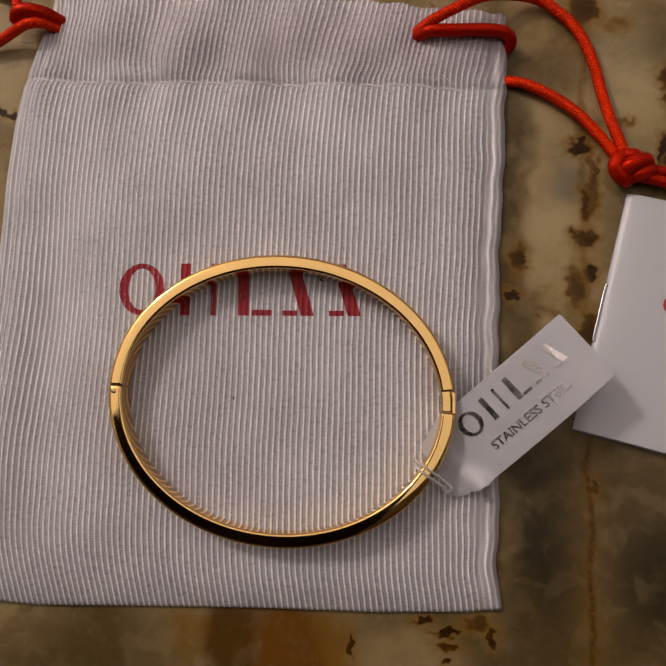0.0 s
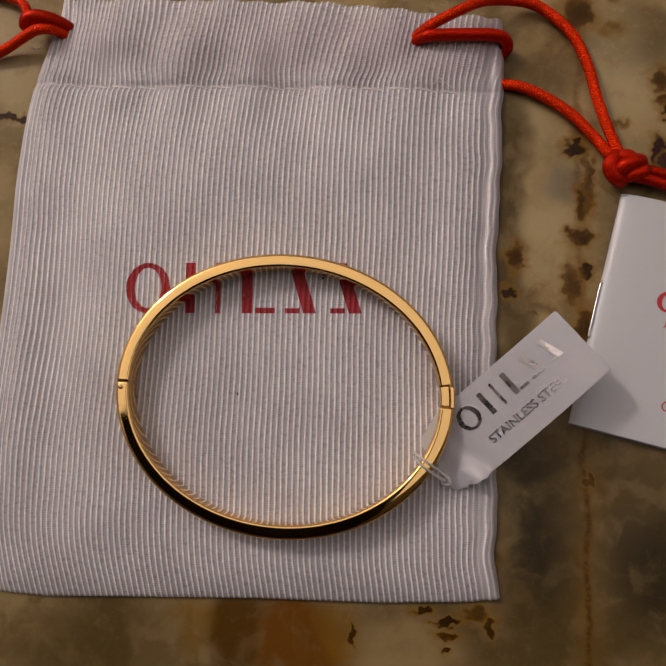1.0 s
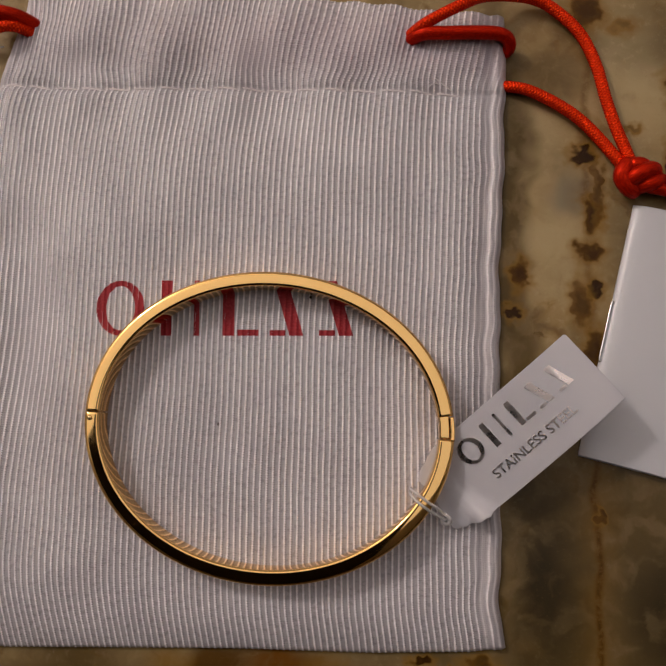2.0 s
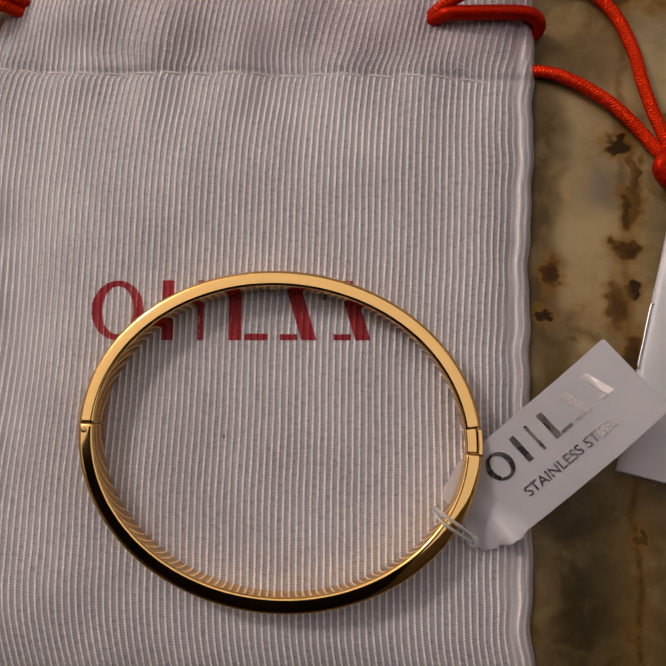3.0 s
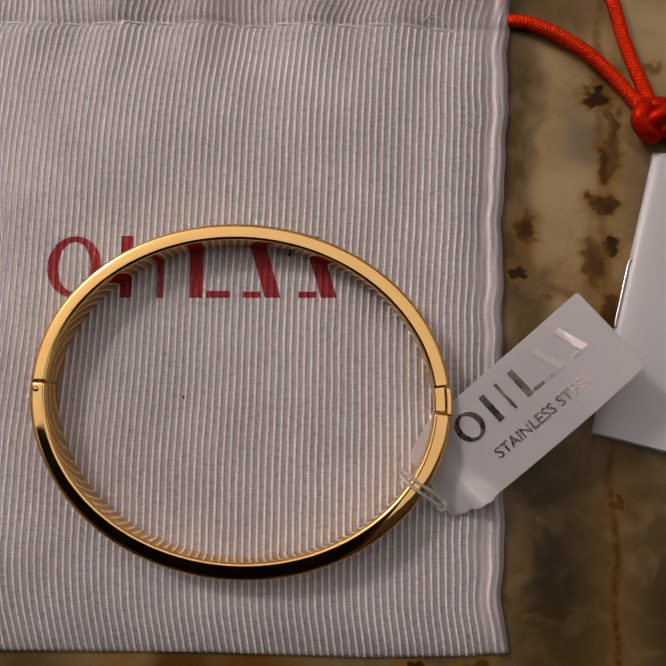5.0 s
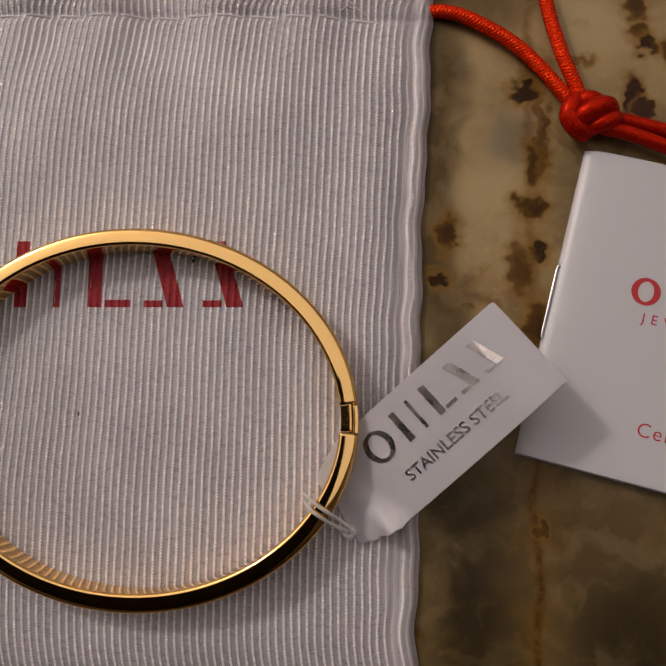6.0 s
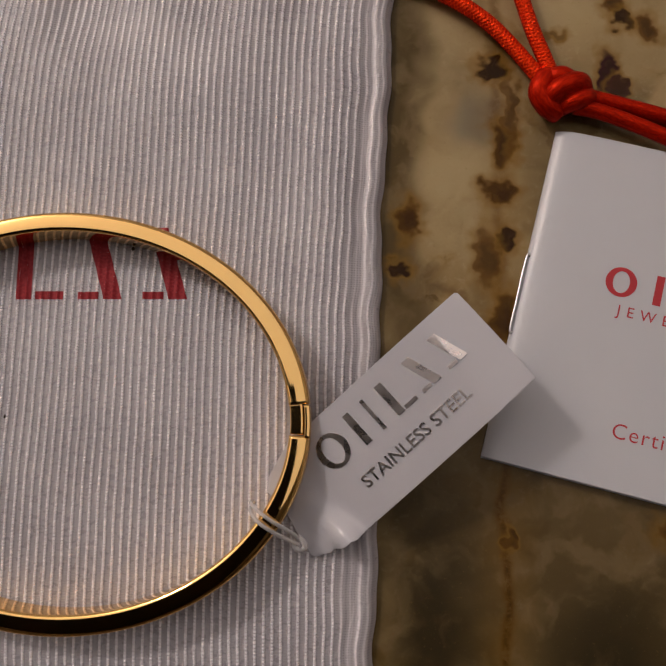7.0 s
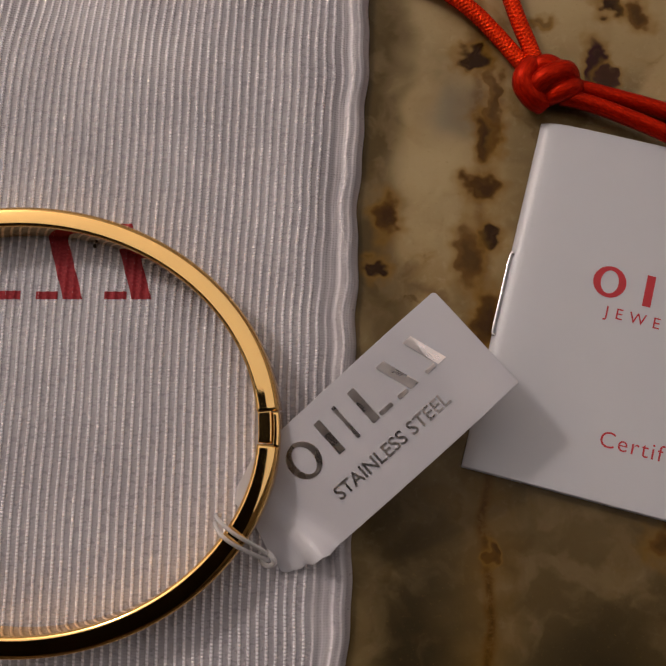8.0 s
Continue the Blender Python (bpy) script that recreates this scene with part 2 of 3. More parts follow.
    n.put(b.inputs["Roughness"], n.math("MULTIPLY", n.ramp(spark, 0.35, 0.7, 0.32, 0.13), n.math("ADD", n.ramp(rib, 0.3, 0.9, 0.7, 0.0), n.math("SUBTRACT", 2.0, fade))))
    return m


def cord_material():
    """Red satin braid; UV: millimetres along, turns round the cord."""
    m = material("red_satin_braid", (0.55, 0.018, 0.008), 0.25, 0.45)
    m.node_tree.nodes["Principled BSDF"].inputs["Specular IOR Level"].default_value = 0.3
    m.node_tree.nodes["Principled BSDF"].inputs["Specular Tint"].default_value = (1.0, 0.30, 0.12, 1)
    n = Nodes(m)
    s, r, _ = n.split(n.uv())
    a = n.math("SINE", n.math("MULTIPLY", n.math("ADD", n.math("MULTIPLY", s, 1.9), n.math("MULTIPLY", r, 7.0)), 6.2832))
    c = n.math("SINE", n.math("MULTIPLY", n.math("SUBTRACT", n.math("MULTIPLY", s, 1.9), n.math("MULTIPLY", r, 7.0)), 6.2832))
    braid = n.math("MULTIPLY", n.math("ADD", a, c), 0.5)
    place = n.scale(n.place(), 1000.0)
    fine = n.noise(n.scale(place, 3.0), 1.0, 3.0)
    n.put(n.b.inputs["Normal"], n.bump(n.math("MULTIPLY_ADD", fine, 2.4, n.math("MULTIPLY", braid, 0.8)), 0.00007, 1.0))
    # braid gaps shaded and orange glints painted into the red
    col = n.mix(n.ramp(braid, -0.7, 0.7), (0.56, 0.012, 0.001), (0.80, 0.034, 0.003))
    n.put(n.b.inputs["Base Color"], n.mix(n.ramp(fine, 0.4, 0.8, 0.0, 0.4), col, (0.85, 0.060, 0.004)))
    return m


def knot_material():
    m = material("red_satin_knot", (0.5, 0.014, 0.007), 0.36, 0.4)
    m.node_tree.nodes["Principled BSDF"].inputs["Specular IOR Level"].default_value = 0.25
    m.node_tree.nodes["Principled BSDF"].inputs["Specular Tint"].default_value = (1.0, 0.30, 0.12, 1)
    n = Nodes(m)
    s, r, _ = n.split(n.uv())
    q = n.add("ShaderNodeCombineXYZ")
    n.put(q.inputs[0], n.math("MULTIPLY", s, 1.6))
    n.put(q.inputs[1], n.math("MULTIPLY", r, 30.0))
    fine = n.noise(q.outputs[0], 1.0, 3.0)
    n.put(n.b.inputs["Normal"], n.bump(fine, 0.00006, 1.0))
    # the cord where less lit: darker red, satin highlights painted in as streaks
    n.put(n.b.inputs["Base Color"], n.mix(n.ramp(fine, 0.2, 0.8), (0.27, 0.003, 0.001), (0.56, 0.016, 0.002)))
    return m


def gold_material():
    m = material("polished_gold_steel", (0.93, 0.61, 0.27), 0.07, 1.0)
    n = Nodes(m)
    place = n.scale(n.place(), 1000.0)
    hair = n.noise(n.vec("MULTIPLY", place, (0.8, 0.8, 5.0)), 1.0, 4.0)
    smudge = n.noise(n.scale(place, 0.25), 1.0, 3.0)
    n.put(n.b.inputs["Roughness"], n.math("ADD", n.ramp(smudge, 0.4, 0.7, 0.03, 0.07), n.math("MULTIPLY", hair, 0.025)))
    n.put(n.b.inputs["Base Color"], n.mix(smudge, (0.88, 0.555, 0.200), (0.94, 0.61, 0.24)))
    n.put(n.b.inputs["Normal"], n.bump(smudge, 0.00002, 0.15))
    return m


def paper_material(name, colour, rough, grain):
    m = material(name, colour, rough, 0.0)
    n = Nodes(m)
    place = n.scale(n.place(), 1000.0)
    fine = n.noise(n.scale(place, 2.5), 1.0, 4.0)
    cloud = n.noise(n.scale(place, 0.07), 1.0, 2.0)
    n.put(n.b.inputs["Normal"], n.bump(fine, grain, 0.5))
    low = tuple(c * 0.94 for c in colour)
    n.put(n.b.inputs["Base Color"], n.mix(cloud, low, colour))
    return m


def ink_material():
    """Red print on the ribbed cloth: broken slightly by the threads below."""
    m = material("red_print", (0.34, 0.018, 0.026), 0.5, 0.0, Specular_IOR_Level=0.2)
    n = Nodes(m)
    place = n.scale(n.place(), 1000.0)
    fine = n.noise(n.scale(place, 3.0), 1.0, 3.0)
    n.put(n.b.inputs["Base Color"], n.mix(n.ramp(fine, 0.35, 0.75), (0.24, 0.008, 0.014), (0.36, 0.026, 0.032)))
    n.put(n.b.inputs["Normal"], n.bump(fine, 0.00004, 0.6))
    return m


def foil_material():
    m = material("silver_foil", (0.88, 0.80, 0.76), 0.22, 1.0)
    n = Nodes(m)
    place = n.scale(n.place(), 1000.0)
    crinkle = n.noise(n.scale(place, 0.4), 1.0, 2.0)
    n.put(n.b.inputs["Normal"], n.bump(crinkle, 0.0001, 0.3))
    n.put(n.b.inputs["Roughness"], n.ramp(crinkle, 0.3, 0.7, 0.24, 0.34))
    return m


def wall_material(name, colour):
    m = material(name, colour, 0.8)
    n = Nodes(m)
    f = n.noise(n.place(), 8.0, 5.0)
    n.put(n.b.inputs["Base Color"], n.mix(f, tuple(c * 0.9 for c in colour), colour))
    n.put(n.b.inputs["Normal"], n.bump(f, 0.002, 0.3))
    return m


STONE, CLOTH, CORD, KNOT, GOLD = stone_material(), fabric_material(), cord_material(), knot_material(), gold_material()
INK = ink_material()
CARD = paper_material("glossy_white_card", (0.535, 0.535, 0.565), 0.36, 0.000008)
PAGES = paper_material("white_paper_edges", (0.62, 0.60, 0.60), 0.7, 0.00002)
TAGCARD = paper_material("satin_white_plastic", (0.535, 0.525, 0.56), 0.2, 0.00001)
FOIL = foil_material()
STEEL = material("bright_steel_wire", (0.75, 0.74, 0.73), 0.2, 1.0)
CARDINK = material("red_card_print", (0.45, 0.010, 0.018), 0.35)
THREAD = material("white_sewing_thread", (0.68, 0.63, 0.64), 0.45)
CLEAR = material("clear_plastic_loop", (0.82, 0.80, 0.80), 0.22, 0.0, Transmission_Weight=0.55, IOR=1.45)
PIN = material("brass_pin", (0.80, 0.58, 0.28), 0.2, 1.0)
SEAMGAP = material("dark_joint", (0.03, 0.018, 0.008), 0.5, 0.6)
WALL, CEIL = wall_material("warm_wall_paint", (0.60, 0.53, 0.45)), wall_material("ceiling_paint", (0.72, 0.64, 0.52))
DIM = wall_material("dark_reflection_wall", (0.10, 0.07, 0.045))
WOOD = wall_material("dark_brown_boards", (0.016, 0.011, 0.007))

# ---------------------------------------------------------------- builders


def mesh_of(name, verts, faces, mat, smooth=True, uvs=None, unit=MM, fade=None):
    me = bpy.data.meshes.new(name)
    me.from_pydata([tuple(c * unit for c in v) for v in verts], [], faces)
    me.materials.append(mat)
    if uvs is not None:
        layer = me.uv_layers.new(name="UVMap")
        idx = np.empty(len(me.loops), dtype=np.int32)
        me.loops.foreach_get("vertex_index", idx)
        layer.data.foreach_set("uv", np.asarray(uvs, dtype=np.float32)[idx].ravel())
        if fade is not None:
            second = me.uv_layers.new(name="Fade")
            second.data.foreach_set("uv", np.repeat(np.asarray(fade, dtype=np.float32)[idx], 2))
    me.polygons.foreach_set("use_smooth", [smooth] * len(me.polygons))
    me.update()
    return me


def piece(name, me, parent=None, label=""):
    ob = new(name, me)
    if parent is not None:
        ob.parent = parent
    return tagged(ob, label) if label else ob


def part(name, bm, mat, parent=None, label="", smooth=True):
    """Links a bmesh (in millimetres) as one mesh object."""
    for v in bm.verts:
        v.co *= MM
    bmesh.ops.recalc_face_normals(bm, faces=bm.faces)
    me = bpy.data.meshes.new(name)
    bm.to_mesh(me)
    bm.free()
    me.materials.append(mat)
    me.polygons.foreach_set("use_smooth", [smooth] * len(me.polygons))
    return piece(name, me, parent, label)


def thing(name, label, category, group="", kind="", at=(0, 0, 0)):
    ob = new(name)
    ob.location = tuple(c * MM for c in at)
    ob.empty_display_size = 0.01
    return tagged(ob, label, category, group, kind)


def slab(name, x0, x1, y0, y1, z0, z1, mat, bevel=0.0, parent=None):
    """A box in millimetres with rounded edges."""
    bm = bmesh.new()
    bmesh.ops.create_cube(bm, size=1.0)
    for v in bm.verts:
        v.co = Vector(((x0 + x1) / 2 + v.co.x * (x1 - x0), (y0 + y1) / 2 + v.co.y * (y1 - y0), (z0 + z1) / 2 + v.co.z * (z1 - z0)))
    if bevel:
        bmesh.ops.bevel(bm, geom=bm.edges[:], offset=bevel, segments=3, affect="EDGES", profile=0.5)
    return part(name, bm, mat, parent, smooth=False)


def spline(points, count):
    """Points of a Catmull-Rom curve through the given points."""
    p = [Vector(q) for q in points]
    p = [p[0] * 2 - p[1]] + p + [p[-1] * 2 - p[-2]]
    out = []
    spans = len(p) - 3
    for i in range(count):
        s = i / (count - 1) * spans
        k = min(int(s), spans - 1)
        f = s - k
        a, b, c, d = p[k:k + 4]
        out.append(0.5 * ((2 * b) + (c - a) * f + (2 * a - 5 * b + 4 * c - d) * f * f + (3 * b - a - 3 * c + d) * f ** 3))
    return out


def tube(name, points, radius, mat, parent=None, label="", count=80, sides=16, squash=1.0, ends=True):
    """A round cord along a smooth curve; UV: millimetres along, turns round."""
    line = spline(points, count)
    verts, faces, uvs = [], [], []
    run, up = 0.0, Vector((0, 0, 1))
    for i, p in enumerate(line):
        d = (line[min(i + 1, count - 1)] - line[max(i - 1, 0)]).normalized()
        side = d.cross(up)
        side = side.normalized() if side.length > 1e-4 else Vector((1, 0, 0))
        top = side.cross(d).normalized()
        up = top
        if i:
            run += (p - line[i - 1]).length
        r = radius
        if ends and (i == 0 or i == count - 1):
            r *= 0.6
        for k in range(sides + 1):
            a = 2 * math.pi * k / sides
            q = p + side * (math.cos(a) * r) + top * (math.sin(a) * r * squash)
            verts.append(tuple(q))
            uvs.append((run, k / sides))
    w = sides + 1
    for i in range(count - 1):
        for k in range(sides):
            faces.append((i * w + k, i * w + k + 1, (i + 1) * w + k + 1, (i + 1) * w + k))
    faces.append(tuple(range(sides - 1, -1, -1)))
    faces.append(tuple((count - 1) * w + k for k in range(sides)))
    return piece(name, mesh_of(name, verts, faces, mat, True, uvs), parent, label)


def letters(name, text, size, mat, parent, place, label="", weight=0.0, spacing=1.0, thick=0.02):
    """Raised print in the built-in font; place carries points of the line of print into the scene."""
    data = bpy.data.curves.new(name, "FONT")
    data.body, data.size, data.space_character, data.extrude = text, size, spacing, thick
    data.resolution_u, data.offset = 4, size * weight
    ob = bpy.data.objects.new(name, data)
    scene.collection.objects.link(ob)
    bpy.context.view_layer.update()
    me = bpy.data.meshes.new_from_object(ob.evaluated_get(bpy.context.evaluated_depsgraph_get()))
    bpy.data.objects.remove(ob)
    bm = bmesh.new()
    bm.from_mesh(me)
    bpy.data.meshes.remove(me)
    bmesh.ops.triangulate(bm, faces=bm.faces[:])
    for v in bm.verts:
        v.co = place(v.co)
    return part(name, bm, mat, parent, label, smooth=False)


def ring_outline(cx, cy, rx, ry, stroke, count=40):
    outer = [(cx + rx * math.cos(a), cy + ry * math.sin(a)) for a in np.linspace(0, 2 * math.pi, count, endpoint=False)]
    inner = [(cx + (rx - stroke) * math.cos(a), cy + (ry - stroke * 0.55) * math.sin(a)) for a in np.linspace(0, 2 * math.pi, count, endpoint=False)]
    return outer, inner


def mark_shapes(width, height, ring=1.0):
    """Five plain shapes that stand for the maker's mark: polygons as lists of quads in the plane, left to right from 0 to width."""
    shapes = []
    w = width * 0.185
    # a plain ring
    o, i = ring_outline(w * 0.5 * ring, height * 0.5, w * 0.5 * ring, height * 0.5, w * 0.2)
    k = len(o)
    shapes.append([(o[j], o[(j + 1) % k], i[(j + 1) % k], i[j]) for j in range(k)])

    def bar(x0, x1, y0, y1, lean=0.0):
        return ((x0, y0), (x1, y0), (x1 + lean, y1), (x0 + lean, y1))

    x = width * 0.235
    shapes.append([bar(x + w * 0.08, x + w * 0.30, 0, height), bar(x + w * 0.75, x + w * 0.86, 0, height)])
    x = width * 0.46
    shapes.append([bar(x + w * 0.12, x + w * 0.36, 0, height), bar(x + w * 0.42, x + w * 0.85, 0, height * 0.11)])
    for x in (width * 0.655, width * 0.838):
        shapes.append([bar(x + w * 0.42, x + w * 0.70, 0, height * 0.98, -w * 0.32), bar(x + w * 0.02, x + w * 0.34, 0, height * 0.10)])
    return shapes


def step(x, a, b):
    t = np.clip((np.asarray(x, dtype=float) - a) / (b - a), 0, 1)
    return t * t * (3 - 2 * t)


# ---------------------------------------------------------------- the room and the table
top_z, floor_z = 1500.0, -900.0
tagged(slab("floor", -1700, 1700, -1600, 1600, floor_z - 60, floor_z, WOOD), "dark brown floor of the room", "floor", kind="structure")
tagged(slab("ceiling", -1700, 1700, -1600, 1600, top_z, top_z + 60, CEIL), "plain painted ceiling of the room", "ceiling", kind="structure")
tagged(slab("wall_north", -1700, 1700, 1600, 1700, floor_z, top_z, WALL), "plain warm painted wall", "wall", kind="structure")
# unseen south wall, made dark so that the bangle's outer rim mirrors dark
tagged(slab("wall_south", -1700, 1700, -1700, -1600, floor_z, top_z, DIM), "plain unseen wall, darkened for the bangle's reflection", "wall", kind="structure")
tagged(slab("wall_east", 1700, 1800, -1600, 1600, floor_z, top_z, WALL), "plain warm painted wall", "wall", kind="structure")
tagged(slab("wall_west", -1800, -1700, -1600, 1600, floor_z, top_z, WALL), "plain warm painted wall", "wall", kind="structure")
# unseen block, added so that the bangle's lower side mirrors something dark
dark_block = tagged(slab("unseen_dark_block", -1000, 0, -1330, 0, 1000, top_z - 40, WOOD, 4), "added unseen dark block that the gold mirrors", "ceiling", kind="structure")
dark_block.matrix_world = pose(0.05, 0.085, 0, 0, 0, 11)
tagged(slab("countertop", -650, 750, -420, 480, -30, 0, STONE, 3), "polished cream onyx counter with brown veins and dark inclusions", "countertop", kind="structure")
tagged(slab("counter_base", -620, 720, -390, 450, floor_z, -30, WOOD), "plain dark base under the stone counter", "counter", kind="structure")

# ---------------------------------------------------------------- the cloth pouch
LEFT = [(-51.3, -46.0), (-40, -48.6), (-25, -49.2), (-5, -47.8), (10, -46.9), (26, -46.4), (38.6, -45.3), (44, -44.3), (48, -43.2), (55, -39.9), (63, -38.2)]
RIGHT = [(-51, 46.2), (-48.1, 45.4), (-45.2, 45.2), (-28.5, 45.9), (-5.7, 46.4), (8.4, 46.9), (24.6, 48.0), (34.6, 48.5), (44.7, 49.3), (50.8, 49.2), (60, 48.6)]
PITCH = 1.03


def left_edge(y):
    y = np.asarray(y, dtype=float)
    return sum(np.interp(y + d, [a for a, _ in LEFT], [b for _, b in LEFT]) for d in (-3, -1.5, 0, 1.5, 3)) / 5


def right_edge(y):
    y = np.asarray(y, dtype=float)
    return sum(np.interp(y + d, [a for a, _ in RIGHT], [b for _, b in RIGHT]) for d in (-3, -1.5, 0, 1.5, 3)) / 5 - 0.1


def edge_wave(y):
    """How far the gathered side seam runs in and out along the pouch."""
    return 0.13 * np.sin(y * 0.47) + 0.09 * np.sin(y * 0.93 + 1) + 0.13 * np.sin(y * 0.21 + 2)


def frill(x, y):
    """The outer edge runs in and out a little where the seam gathers it."""
    y = np.asarray(y, dtype=float)
    return edge_wave(y) * step(x, right_edge(y) - 7.0, right_edge(y) - 1.0)


def bottom_edge(x):
    return np.interp(x, [-46, -44.5, -36, -20, 3, 25, 40, 46], [-50.9, -51.4, -52.1, -51.9, -51.7, -52.0, -51.6, -50.9])


def top_edge(x):
    return np.interp(x, [-38, -24, -12, 10, 22, 31, 42, 48.5], [64.4, 63.8, 63.0, 61.6, 60.4, 58.7, 57.4, 56.0]) + 0.22 * np.sin(np.asarray(x) * 0.9)


def seam_line(x):
    return np.interp(x, [-44, -32, 5, 26, 43.5, 50], [46.7, 45.3, 43.9, 42.7, 41.4, 41.2])


def hill(x, y, cx, cy, rx, ry):
    return np.exp(-((x - cx) / rx) ** 2 - ((y - cy) / ry) ** 2)


def cloth_swell(x, y):
    """Height of the pouch's front, in millimetres, without the ribs."""
    x, y = np.asarray(x, dtype=float), np.asarray(y, dtype=float)
    dl, dr = x - left_edge(y), right_edge(y) - x
    db, dt = y - bottom_edge(x), top_edge(x) - y
    d = np.minimum(np.minimum(dl, dr), np.minimum(db * 1.2, dt * 1.6))
    z = 0.55 + 1.35 * (1 - np.exp(-np.clip(d, 0, None) / 4.0))
    # side seam beside the edge
    run = dr - 0.5 * edge_wave(y * 1.3 + 5)
    z -= 0.20 * np.exp(-((run - 2.9) / 0.8) ** 2) * step(y, -48, -42)
    z += 0.36 * np.exp(-((run - 1.7) / 0.5) ** 2)
    z += 0.55 * np.exp(-((dr - 0.8) / 0.8) ** 2) - 0.45 * np.exp(-dr / 0.3)
    z -= 0.30 * np.exp(-((dl - 2.0) / 0.8) ** 2)
    # hem with the cord inside, drawn in pleats
    s = y - seam_line(x)
    hem = step(s, -0.5, 5.0)
    z += hem * (0.45 + 0.8 * np.exp(-((s - 9.0) / 4.0) ** 2) * step(dt, 0, 4))
    z -= 0.42 * np.exp(-(s / 0.7) ** 2)
    near = np.exp(-(s / 9.0) ** 2)
    z += near * (0.45 * np.sin(x * 0.43 + 0.6) + 0.25 * np.sin(x * 0.21 + 2.0))
    z += hem * 0.35 * np.sin(x * 0.36 - s * 0.22 + 1.0)
    for cx, cy, rx, ry, k in ((-28, 50, 4.5, 4.5, -0.9), (5, 50, 4.0, 6.0, -0.9), (-26, 40, 5, 5, -0.5), (-10, 39.5, 4, 5, -0.5), (4.5, 39, 4, 5, -0.6),
                              (-36, -3, 5.5, 22, -0.9), (-30, 33, 9, 9, -0.4), (24, 30, 10, 8, 0.4), (-43, -20, 4, 25, 0.5), (40, 20, 3.5, 22, 0.35),
                              (-12, 22, 14, 9, 0.35), (14, -46, 18, 4, 0.3), (-30, -40, 10, 8, 0.4), (30, -45, 10, 6, -0.2), (33, 50.5, 2.5, 2.5, -0.6),
                              (-40, 18, 6, 5, -0.3), (-33, 12, 5, 8, -0.2)):
        z += 1.5 * k * hill(x, y, cx, cy, rx, ry)
    return np.maximum(z, 0.42)


def rib_phase(x, y):
    """Number of ribs from the left edge, at a place on the pouch."""
    x, y = np.asarray(x, dtype=float), np.asarray(y, dtype=float)
    l, r = left_edge(y), right_edge(y) + 0.1
    u = (x - l) / (r - l)
    s = y - seam_line(x)
    hem = step(s, 0.0, 4.0)
    wander = 0.30 * np.sin(y * 0.07 + x * 0.04) + 0.05 * np.sin(y * 0.23 + x * 0.07 + 1.0) + 0.02 * np.sin(y * 0.6 + x * 0.9)
    lean = 0.10 * hill(x, y, 30, 25, 22, 20) * (y - 25) * 0.5
    gather = hem * (0.19 * s * np.clip((4.0 - x) / 32.0, -0.9, 1.0) + 0.6 * np.sin(x * 0.21))
    sway = 0.45 * edge_wave(y * 0.8 + 3) / 0.3 * step(r - x, 18.0, 4.0)
    return u * 94.0 / PITCH + wander + lean + gather + 0.28 * sway


def rib_amount(x, y):
    """How plainly the ribs stand out, 0 to 1: pressed flat at the seams and in the dimples."""
    x, y = np.asarray(x, dtype=float), np.asarray(y, dtype=float)
    dl, dr = x - left_edge(y), right_edge(y) - x
    s = y - seam_line(x)
    amount = step(dl, 0.2, 2.0) * np.maximum(0.10 + 0.90 * step(dr + 3 * edge_wave(y * 0.7 + 9), 2.8, 5.4), 0.55 * np.exp(-((dr - 1.7) / 0.6) ** 2)) * (1 - 0.8 * np.exp(-(s / 0.5) ** 2))
    for cx, cy, rx, ry, k in ((-29, 50, 4, 4, 0.75), (4, 49, 5, 6, 0.7), (-31, 40, 5, 3.5, 0.5), (-10, 40, 4, 3.5, 0.6), (3, 39.5, 4.5, 3.5, 0.6), (12, 37, 6, 3, 0.4),
                              (-36, 0, 5.5, 20, 0.65), (38, 46, 4, 5, 0.35), (22, 31, 12, 5, 0.3), (-33, 30, 8, 8, 0.3), (24, 50, 5, 5, 0.3)):
        amount = amount * (1 - k * hill(x, y, cx, cy, rx, ry))
    return np.clip(amount, 0, 1)


def rib_height(x, y):
    return 0.20 * rib_amount(x, y) * (0.5 + 0.5 * np.cos(2 * np.pi * rib_phase(x, y))) ** 3.2


def cloth_height(x, y):
    return cloth_swell(x, y) + rib_height(x, y)


